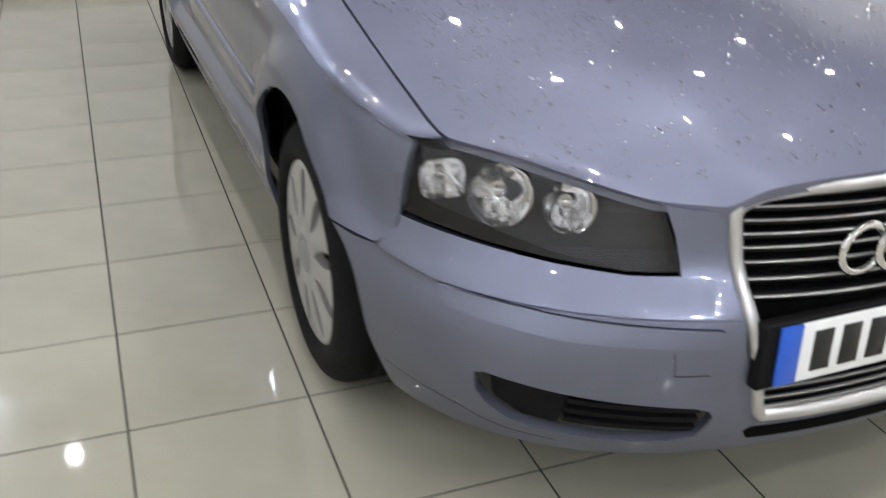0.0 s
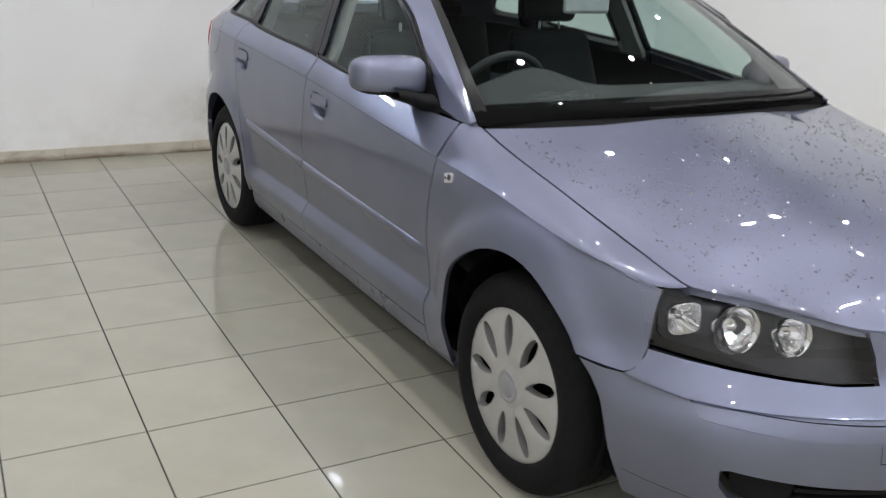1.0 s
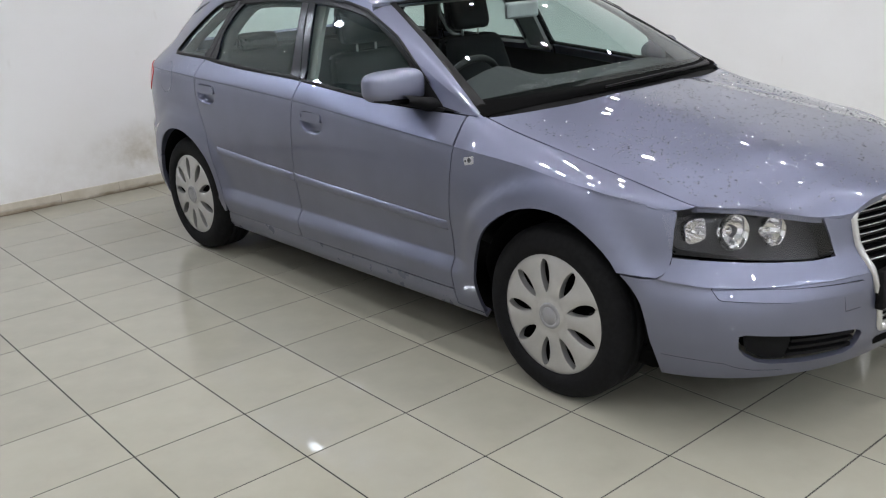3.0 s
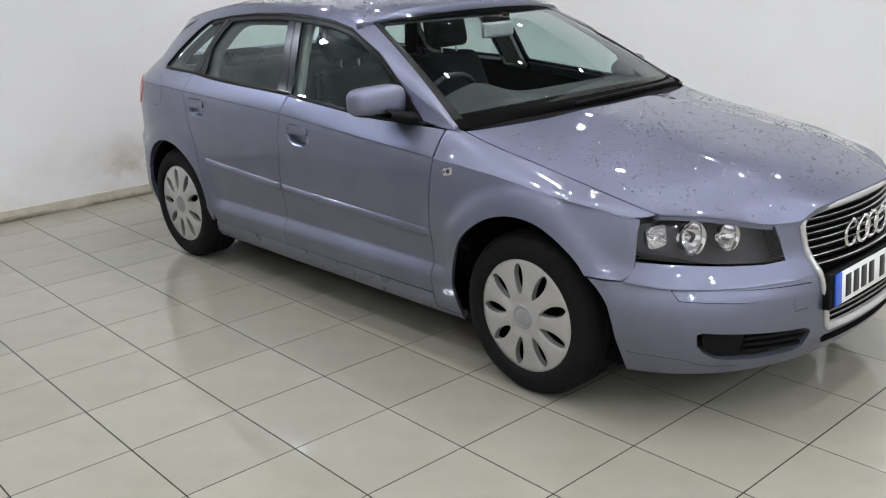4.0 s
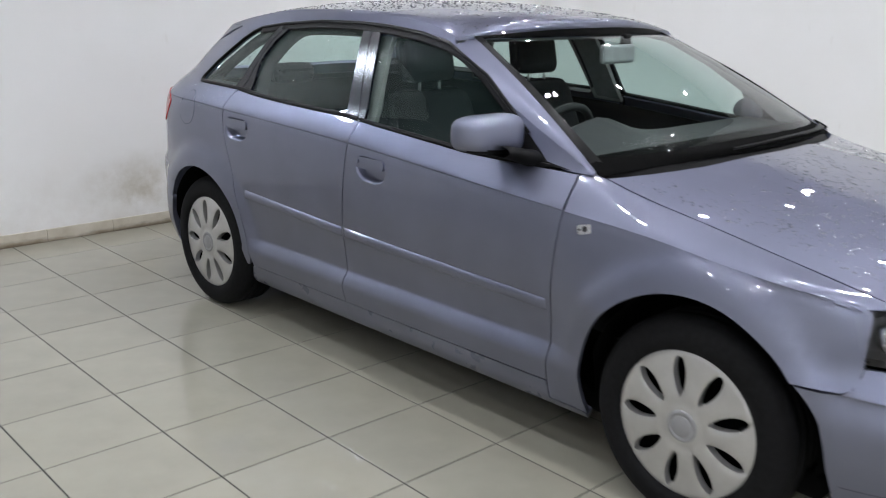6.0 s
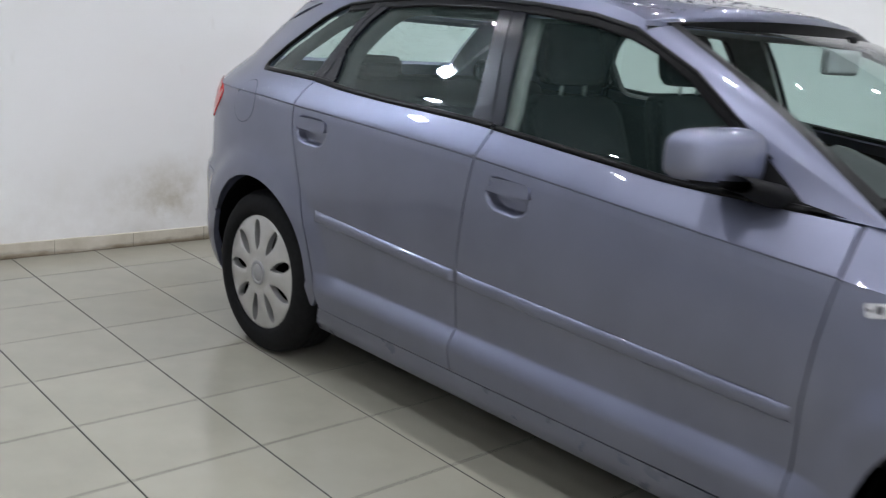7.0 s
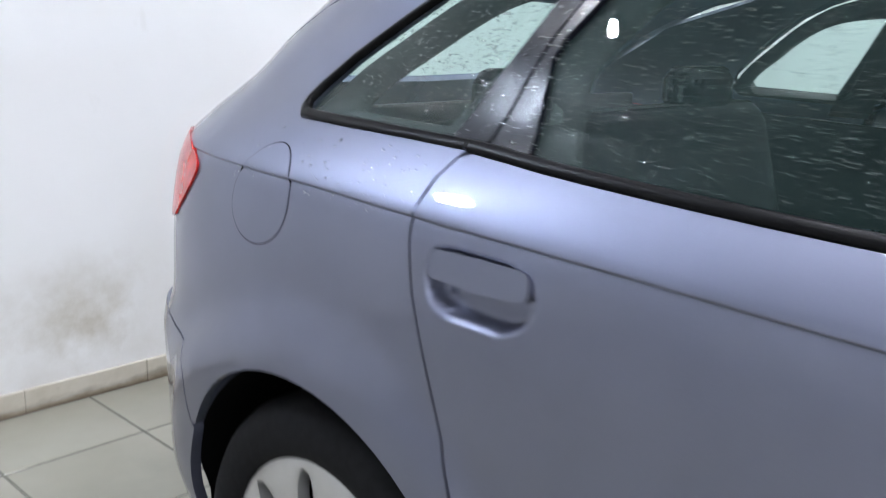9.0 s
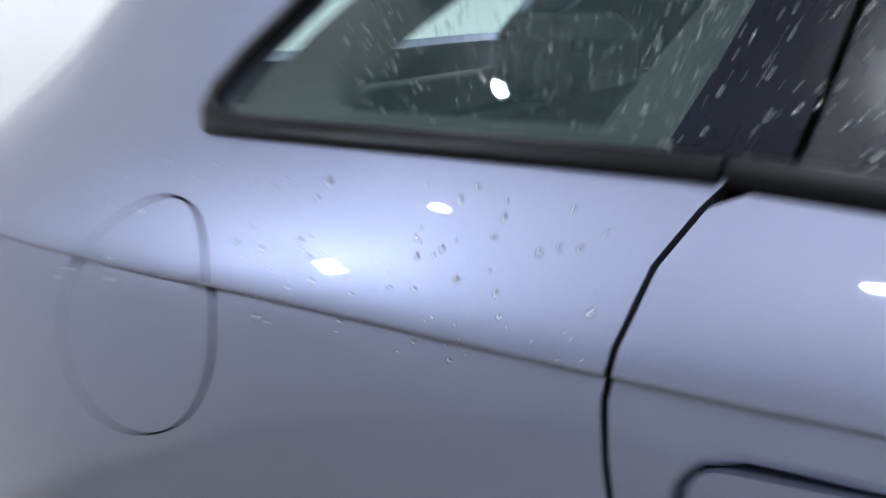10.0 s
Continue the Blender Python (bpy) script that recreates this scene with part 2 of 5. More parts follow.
def lathe(bm, profile, seg, centre=(0, 0, 0)):
    """Turns (radius, x) pairs round the x axis."""
    rings = []
    for r, x in profile:
        rings.append([bm.verts.new((centre[0] + x, centre[1] + r * math.cos(a), centre[2] + r * math.sin(a))) for a in (2 * math.pi * k / seg for k in range(seg))])
    for a, b in zip(rings, rings[1:]):
        for k in range(seg):
            bm.faces.new((a[k], a[(k + 1) % seg], b[(k + 1) % seg], b[k]))
    return rings


def curve_of(points):
    """A smooth function through (x, y) pairs, with no overshoot."""
    xs, ys = [p[0] for p in points], [p[1] for p in points]
    d = [(ys[i + 1] - ys[i]) / (xs[i + 1] - xs[i]) for i in range(len(xs) - 1)]
    t = [d[0]] + [0 if a * b <= 0 else 2 * a * b / (a + b) for a, b in zip(d, d[1:])] + [d[-1]]

    def f(x):
        if x <= xs[0]:
            return ys[0] + t[0] * (x - xs[0])
        if x >= xs[-1]:
            return ys[-1] + t[-1] * (x - xs[-1])
        i = 0
        while x > xs[i + 1]:
            i += 1
        h = xs[i + 1] - xs[i]
        u = (x - xs[i]) / h
        return (2 * u**3 - 3 * u**2 + 1) * ys[i] + (u**3 - 2 * u**2 + u) * h * t[i] + (3 * u**2 - 2 * u**3) * ys[i + 1] + (u**3 - u**2) * h * t[i + 1]

    return f


def smooth_step(a, b, x):
    u = min(1, max(0, (x - a) / (b - a)))
    return u * u * (3 - 2 * u)


def dense(poly, step=0.025, closed=True):
    out = []
    for (a, b), (c, d) in zip(poly, poly[1:] + (poly[:1] if closed else [])):
        k = max(1, int(math.hypot(c - a, d - b) / step))
        out += [(a + (c - a) * i / k, b + (d - b) * i / k) for i in range(k)]
    return out if closed else out + [poly[-1]]


def arc(cx, cy, r, a0, a1, n=16):
    return [(cx + r * math.cos(radians(a0 + (a1 - a0) * i / n)), cy + r * math.sin(radians(a0 + (a1 - a0) * i / n))) for i in range(n + 1)]


def rounded_poly(poly, radius, n=4):
    """The polygon with its corners rounded."""
    out, k = [], len(poly)
    for i, p in enumerate(poly):
        r = radius[i] if isinstance(radius, (list, tuple)) else radius
        a, b = Vector(poly[i - 1]) - Vector(p), Vector(poly[(i + 1) % k]) - Vector(p)
        r = min(r, a.length * 0.45, b.length * 0.45)
        if r < 1e-4:
            out.append(tuple(p))
            continue
        s, e, c = Vector(p) + a.normalized() * r, Vector(p) + b.normalized() * r, Vector(p)
        for j in range(n + 1):
            u = j / n
            q = s * (1 - u) ** 2 + c * 2 * u * (1 - u) + e * u**2
            out.append((q.x, q.y))
    return out


def inside(poly, pts):
    """Which points lie inside the outline."""
    p, q = np.array(poly), np.roll(np.array(poly), -1, axis=0)
    hit = np.zeros(len(pts), bool)
    for (ax, ay), (bx, by) in zip(p, q):
        if ay != by:
            across = (ay > pts[:, 1]) != (by > pts[:, 1])
            hit ^= across & (pts[:, 0] < (bx - ax) * (pts[:, 1] - ay) / (by - ay) + ax)
    return hit


def edge_distance(poly, pts):
    p, q = np.array(poly), np.roll(np.array(poly), -1, axis=0)
    best = np.full(len(pts), 9.0)
    for a, b in zip(p, q):
        d = b - a
        t = np.clip(((pts - a) @ d) / max(1e-12, d @ d), 0, 1)
        best = np.minimum(best, np.linalg.norm(pts - (a + t[:, None] * d), axis=1))
    return best


def sheet(polys, fn, thick, du=0.03, dv=0.03, extra_v=(), extra_u=(), off=0.0, rim=True):
    """Flat outlines filled with a fine grid, laid on the surface fn(u, v, off), and turned in at the edge."""
    bm = bmesh.new()
    where = {}
    for poly in polys:
        poly = [p for p, q in zip(poly, poly[1:] + poly[:1]) if math.hypot(p[0] - q[0], p[1] - q[1]) > 4e-4]
        cut = []
        for p, q in zip(poly, poly[1:] + poly[:1]):  # the outline takes part in the fine cuts
            cut.append(p)
            ts = sorted((v - p[1]) / (q[1] - p[1]) for v in extra_v if (v - p[1]) * (v - q[1]) < 0)
            cut += [(p[0] + (q[0] - p[0]) * k, p[1] + (q[1] - p[1]) * k) for k in ts]
        poly = [p for p, q in zip(cut, cut[1:] + cut[:1]) if math.hypot(p[0] - q[0], p[1] - q[1]) > 4e-4]
        lo, hi = np.min(poly, axis=0), np.max(poly, axis=0)
        us = sorted({round(k * du, 5) for k in range(int(lo[0] / du) - 1, int(hi[0] / du) + 2)} | set(extra_u))
        vs = sorted({round(k * dv, 5) for k in range(int(lo[1] / dv) - 1, int(hi[1] / dv) + 2)} | set(extra_v))
        vs = [v for v in vs if v in extra_v or all(abs(v - w) > 0.004 for w in extra_v)]
        us = [u for u in us if u in extra_u or all(abs(u - w) > 0.006 for w in extra_u)]
        grid = np.array([(u, v) for u in us for v in vs if lo[0] < u < hi[0] and lo[1] < v < hi[1]]).reshape(-1, 2)
        if len(grid):
            grid = grid[inside(poly, grid)]
        if len(grid):
            grid = grid[edge_distance(poly, grid) > 0.0028]
        flat = [Vector(p) for p in poly] + [Vector(p) for p in grid]
        co, _, faces, *_ = delaunay_2d_cdt(flat, [], [list(range(len(poly)))], 1, 1e-5)
        made = [bm.verts.new((c.x, c.y, 0)) for c in co]
        for f in faces:
            bm.faces.new([made[k] for k in f])
    bmesh.ops.remove_doubles(bm, verts=bm.verts, dist=3e-4)
    bmesh.ops.recalc_face_normals(bm, faces=bm.faces)
    uv = {v: (v.co.x, v.co.y) for v in bm.verts}
    for v, (a, b) in uv.items():
        v.co = fn(a, b, off)
    if rim:
        border = [e for e in bm.edges if len(e.link_faces) == 1]
        twin = {}
        for e in border:
            for v in e.verts:
                if v not in twin:
                    twin[v] = bm.verts.new(fn(*uv[v], off - thick))
        for e in border:
            a, b = e.verts
            if e.link_loops[0].vert == a:
                a, b = b, a
            bm.faces.new((a, b, twin[b], twin[a]))
            e.smooth = False
    return bm


# ---- room ----
def slab(name, x0, y0, z0, x1, y1, z1, material, kind="structure", label="", category=""):
    bm = bmesh.new()
    box(bm, x0, y0, z0, x1, y1, z1)
    ob = new(name, mesh_of(name, bm, material, smooth=False))
    return tagged(ob, label, category, "", kind)


floor = slab("floor", WEST_X, SOUTH_Y, -0.2, WALL_X, WALL_Y, -0.0014, GROUT, label="polished cream floor tiles with dark grout lines", category="floor")
wall_north = slab("wall_north", WEST_X - 0.2, WALL_Y, -0.2, WALL_X + 0.2, WALL_Y + 0.2, CEIL, WALL_MAT, label="white painted wall with brown damp stains near the floor", category="wall")
slab("wall_east", WALL_X, SOUTH_Y, -0.2, WALL_X + 0.2, WALL_Y, CEIL, WALL_MAT, label="plain white painted wall", category="wall")
# unseen wall, placed close so that it bounces light onto the car's flank
slab("wall_west", WEST_X - 0.2, SOUTH_Y, -0.2, WEST_X, WALL_Y, CEIL, GREY_WALL, label="unseen pale painted wall, set close to bounce light", category="wall")
# unseen south wall, drawn in and kept white to brighten the car's nose
slab("wall_south", WEST_X - 0.2, SOUTH_Y - 0.2, -0.2, WALL_X + 0.2, SOUTH_Y, CEIL, WALL_MAT, label="plain white painted wall", category="wall")
slab("ceiling", WEST_X - 0.2, SOUTH_Y - 0.2, CEIL, WALL_X + 0.2, WALL_Y + 0.2, CEIL + 0.2, CEIL_MAT, label="plain grey ceiling", category="ceiling")


def downlight(x, y):
    base = new("downlight")
    base.location = (x, y, CEIL)
    bm = bmesh.new()
    lathe(bm, [(0.044, 0.0), (0.044, 0.019), (0.035, 0.021), (0.032, 0.004)], 20)
    bmesh.ops.rotate(bm, verts=bm.verts, cent=(0, 0, 0), matrix=Euler((0, radians(90), 0)).to_matrix())
    part("shade", bm, BLACK_TRIM, base)
    bm = bmesh.new()
    bmesh.ops.create_circle(bm, cap_ends=True, radius=0.032, segments=20, matrix=Matrix.Translation((0, 0, -0.005)))
    part("bulb", bm, LAMP_GLOW, base, smooth=False)
    return tagged(base, "small round black ceiling spotlight, switched on", "ceiling light", "ceiling spotlights")


spot = downlight(LAMPS[0][0], LAMPS[0][1])
for lx, ly in LAMPS[1:]:
    copy_thing(spot, Matrix.Translation((lx, ly, CEIL)))


def floodlight(x, y, z, turn, face):
    base = new("floodlight")
    base.location, base.rotation_euler = (x, y, z), (radians(12), 0, radians(turn))
    bm = bmesh.new()
    v = box(bm, -0.11, -0.10, -0.08, 0.11, 0.0, 0.08)
    rounded(bm, v, 0.015)
    part("housing", bm, BLACK_TRIM, base)
    bm = bmesh.new()
    v = box(bm, -0.085, -0.104, -0.055, 0.085, -0.1005, 0.055)
    part("lamp_face", bm, face, base, smooth=False)
    bm = bmesh.new()
    v = box(bm, -0.085, -0.085, 0.0805, 0.085, -0.02, 0.084)
    part("upper_lamp_face", bm, face, base, smooth=False)
    for q in (-1, 1):
        bm = bmesh.new()
        box(bm, q * 0.119 - 0.008, -0.06, -0.02, q * 0.119 + 0.008, 0.02, 0.02)
        part("bracket", bm, BLACK_TRIM, base, smooth=False)
    return tagged(base, "black floodlight high on the white wall, switched on; the south pair added as fill", "floodlight", "wall floodlights")


# the south pair is added fill that brightens nose, flanks and walls
for fx, fy, turn in ((-0.62, WALL_Y - 0.03, 0), (-2.7, SOUTH_Y + 0.03, 180), (1.4, SOUTH_Y + 0.03, 180)):
    floodlight(fx, fy, 2.70 if turn else 2.735, turn, FILL_GLOW if turn else PANEL_GLOW)

# ---- car: surfaces ----
CAR_X, CAR_Y, CAR_TURN, RIDE = 1.7025, -1.4563, 1.22, 0.012
Y_FRONT, Y_REAR = -0.15, 2.30
crease = curve_of([(-0.55, 0.700), (-0.43, 0.718), (-0.3, 0.742), (-0.06, 0.771), (0.2, 0.803), (0.455, 0.820), (0.85, 0.848), (1.3, 0.882), (1.52, 0.897), (1.96, 0.918), (2.4, 0.936), (2.65, 0.947), (3.2, 0.955)])
section = curve_of([(0.16, 0.800), (0.185, 0.826), (0.22, 0.841), (0.28, 0.852), (0.335, 0.8575), (0.38, 0.857), (0.41, 0.8565), (0.48, 0.859), (0.56, 0.866), (0.65, 0.872), (0.75, 0.873), (0.83, 0.870), (0.872, 0.8660), (0.890, 0.8622), (0.8975, 0.8600), (0.8990, 0.8596), (0.9020, 0.8642), (0.907, 0.8630), (0.915, 0.8600), (0.93, 0.853), (0.96, 0.838), (1.0, 0.812), (1.02, 0.800), (1.06, 0.783), (1.15, 0.742), (1.25, 0.692), (1.31, 0.655), (1.34, 0.628), (1.37, 0.588)])
flare = curve_of([(0.16, 0.0), (0.24, 0.002), (0.30, 0.009), (0.328, 0.0125), (0.340, 0.0118), (0.352, 0.0075), (0.366, 0.0), (0.380, -0.009), (0.3875, -0.0138), (0.391, -0.0150), (0.397, -0.0145), (0.42, -0.0115), (0.48, -0.005), (0.56, 0.0), (0.6, 0.0)])
front_reach = curve_of([(0.15, 0.64), (0.20, 0.685), (0.26, 0.712), (0.32, 0.722), (0.45, 0.725), (0.49, 0.725), (0.515, 0.719), (0.54, 0.704), (0.565, 0.689), (0.60, 0.680), (0.65, 0.674), (0.76, 0.662)])
rear_reach = curve_of([(0.18, 0.98), (0.26, 1.06), (0.45, 1.09), (0.58, 1.085), (0.63, 1.06), (0.66, 1.025), (0.80, 1.01), (0.95, 0.97), (1.03, 0.91), (1.2, 0.75), (1.33, 0.60), (1.4, 0.5)])
DENTS = []


def corner_table(n, w, d):
    pts = [(w * math.cos(a) ** (2 / n), d * math.sin(a) ** (2 / n), a) for a in (math.pi / 2 * (k / 400) for k in range(401))]
    run, out = 0.0, [(0.0, 0.0)]
    for p, q in zip(pts, pts[1:]):
        run += math.hypot(q[0] - p[0], q[1] - p[1])
        out.append((run, q[2]))
    return np.array([o[0] for o in out]), np.array([o[1] for o in out])


FRONT_RUN, FRONT_ANGLE = corner_table(2.2, 0.87, 0.71)
REAR_N = 4.0
REAR_RUN, REAR_ANGLE = corner_table(REAR_N, 0.83, 1.0)


def lift(b):
    return smooth_step(0.45, 0.75, b) * (1 - smooth_step(1.03, 1.25, b))


def height(s, b):
    return b + (crease(min(3.2, max(-0.55, s))) - 0.9) * lift(b)


def level(s, z):
    """The level b on the body at which its height is z."""
    b = z
    for _ in range(12):
        b = z - (crease(min(3.2, max(-0.55, s))) - 0.9) * lift(b)
    return b


def front_power(z):
    return 2.45 - 0.43 * smooth_step(0.42, 0.58, z)


def half_width(y, b, z):
    w = section(b)
    if b < 0.56:  # ledge of the sill between the wheels
        w += flare(b) * smooth_step(0.30, 0.62, y) * (1 - smooth_step(2.10, 2.27, y))
    if b > 0.9:
        w -= 0.03 * min((b - 0.9) / 0.1, 1) * (1 - smooth_step(0.5, 1.4, y))
    if b > 0.76 and y < 0.3:
        w -= 0.010 * (min(b - 0.76, 0.16) / 0.14) ** 2 * smooth_step(0.3, -0.25, y)
    if b > 0.88 and y > 1.5:  # the cabin narrows towards the tail
        w -= 0.050 * smooth_step(0.88, 1.06, b) * ((min(y, 2.9) - 1.5) / 1.22) ** 2
    if z < 0.8:
        for cy, r0 in ((0.0, 0.375), (2.6, 0.36)):
            r = math.hypot(y - cy, z - 0.31)
            w += 0.021 * smooth_step(0.20, 0.42, z) * (1 - smooth_step(r0 + 0.030, r0 + 0.105, r)) + 0.004 * math.exp(-(((r - r0 + 0.010) / 0.022) ** 2))
    w += 0.018 * (1 - smooth_step(0.58, 0.90, b)) * smooth_step(0.50, 0.25, y) * smooth_step(-0.45, -0.20, y) * smooth_step(0.35, 0.55, b)
    return w


def skin(s, b):
    z = height(s, b)
    if s < Y_FRONT:
        a = float(np.interp(Y_FRONT - s, FRONT_RUN, FRONT_ANGLE))
        n = front_power(z)
        w = half_width(max(s, -0.4), b, z)
        return Vector((-w * max(0, math.cos(a)) ** (2 / n), Y_FRONT - front_reach(z) * max(0, math.sin(a)) ** (2 / n), z))
    if s > Y_REAR:
        a = float(np.interp(s - Y_REAR, REAR_RUN, REAR_ANGLE))
        w = half_width(min(s, 3.2), b, z)
        return Vector((-w * max(0, math.cos(a)) ** (2 / REAR_N), Y_REAR + rear_reach(z) * max(0, math.sin(a)) ** (2 / REAR_N), z))
    return Vector((-half_width(s, b, z), s, z))


def skin_normal(s, b):
    e = 0.003
    n = (skin(s + e, b) - skin(s - e, b)).cross(skin(s, b + e) - skin(s, b - e))
    n.normalize()
    return n if n.dot(Vector((-1, -0.6 if s < Y_FRONT else 0.6 if s > Y_REAR else 0, 0.3))) > 0 else -n


def body(side):
    def fn(s, b, off=0.0):
        p = skin(s, b)
        for cy, cb, ry, rb, depth in DENTS:
            v = max(-1.5, min(1.5, (b - cb) / rb))
            d = (abs(s - cy) / (ry * (1 - 0.30 * v * v if v < 0 else 1))) ** 3.5 + abs(v) ** 3.5
            if d < 1.0:
                off -= depth * (1 - smooth_step(0.45 if v < 0 else 0.75, 1.0, d))
        if off:
            p = p + skin_normal(s, b) * off
        return Vector((p.x * side, p.y, p.z))

    return fn


def at_y(y, z):
    """The place along the skin of a point at y, at height z."""
    if y < Y_FRONT:
        ratio = min(1, (Y_FRONT - y) / front_reach(z))
        return Y_FRONT - float(np.interp(math.asin(ratio ** (front_power(z) / 2)), FRONT_ANGLE, FRONT_RUN))
    if y > Y_REAR:
        ratio = min(1, (y - Y_REAR) / rear_reach(z))
        return Y_REAR + float(np.interp(math.asin(ratio ** (REAR_N / 2)), REAR_ANGLE, REAR_RUN))
    return y


def at_x(x, z, rear=False):
    """The same for a point of the front or rear at a distance x from the middle."""
    s = -0.5
    w = half_width(-0.4 if not rear else 3.0, level(-0.5 if not rear else 3.0, z), z)
    ratio = min(1, abs(x) / w)
    if rear:
        return Y_REAR + float(np.interp(math.acos(ratio ** (REAR_N / 2)), REAR_ANGLE, REAR_RUN))
    return Y_FRONT - float(np.interp(math.acos(ratio ** (front_power(z) / 2)), FRONT_ANGLE, FRONT_RUN))


def side_poly(points, step=0.025, closed=True):
    """(y, z) points of the side to places on the skin."""
    return [(s, level(s, z)) for s, z in ((at_y(y, z), z) for y, z in dense(points, step, closed))]


def nose_poly(points, step=0.025, rear=False):
    """(x, z) points of the nose or tail to places on the skin."""
    return [(s, level(s, z)) for s, z in ((at_x(x, z, rear), z) for x, z in dense(points, step))]


car = new("car")
car.location, car.rotation_euler = (CAR_X, CAR_Y, RIDE), (0, 0, radians(CAR_TURN))
tagged(car, "wet lavender silver five-door hatchback parked on the tiles", "car")
CREASE_CUTS = (0.872, 0.882, 0.890, 0.8945, 0.8975, 0.8985, 0.8995, 0.9010, 0.9022, 0.9040, 0.907, 0.912, 0.918)
SILL_CUTS = (0.325, 0.334, 0.342, 0.350, 0.357, 0.364, 0.371, 0.378, 0.384, 0.3885, 0.393, 0.399, 0.408)
FINE = CREASE_CUTS + SILL_CUTS


def seam(path, side, width=0.028, off=-0.010):
    """A near-black strip behind a gap, in place of its shade."""
    fn, bm, rows = body(side), bmesh.new(), []
    pts = []
    for (a, b), (c, d) in zip(path, path[1:]):
        m = max(1, int(math.hypot(c - a, d - b) / 0.03))
        pts += [(a + (c - a) * i / m, b + (d - b) * i / m) for i in range(m)]
    pts.append(path[-1])
    for i, (y, z) in enumerate(pts):
        a, b = pts[max(0, i - 1)], pts[min(len(pts) - 1, i + 1)]
        dx, dz = b[0] - a[0], b[1] - a[1]
        h = math.hypot(dx, dz) or 1
        nx, nz = -dz / h * width / 2, dx / h * width / 2
        row = []
        for q in (-1, 1):
            s, zz = at_y(y, z) + nx * q, z + nz * q
            row.append(bm.verts.new(fn(s, level(s, zz), off)))
        rows.append(row)
    for a, b in zip(rows, rows[1:]):
        bm.faces.new((a[0], a[1], b[1], b[0]))
    return part("gap_backing", bm, DARK, car)


G = 0.002  # half a panel gap

# outlines of the side, as distance behind the front axle and height
GAP_F = [(0.461, 0.822), (0.466, 0.787), (0.480, 0.68), (0.490, 0.55), (0.492, 0.47), (0.500, 0.265)]
GAP_B = [(1.472, 0.985), (1.490, 0.92), (1.499, 0.89), (1.520, 0.70), (1.530, 0.56), (1.534, 0.40), (1.533, 0.262)]
GAP_R = [(2.341, 1.030), (2.357, 1.012), (2.374, 0.986), (2.385, 0.950), (2.388, 0.925), (2.385, 0.895), (2.375, 0.84), (2.351, 0.763), (2.324, 0.686), (2.300, 0.618), (2.273, 0.55), (2.244, 0.47), (2.218, 0.38), (2.203, 0.30), (2.200, 0.262)]
belt = curve_of([(0.40, 0.922), (0.60, 0.925), (0.9, 0.932), (1.07, 0.946), (1.4, 0.973), (1.55, 0.985), (1.96, 1.000), (2.2, 1.012), (2.36, 1.024), (2.76, 1.033)])
DOOR_LOW = 0.258


HANDLES = {"front": (1.357, 0.814), "rear": (2.266, 0.8615)}
for hy, hz in HANDLES.values():
    DENTS.append((hy, level(hy, hz), 0.080, 0.0440, 0.032))


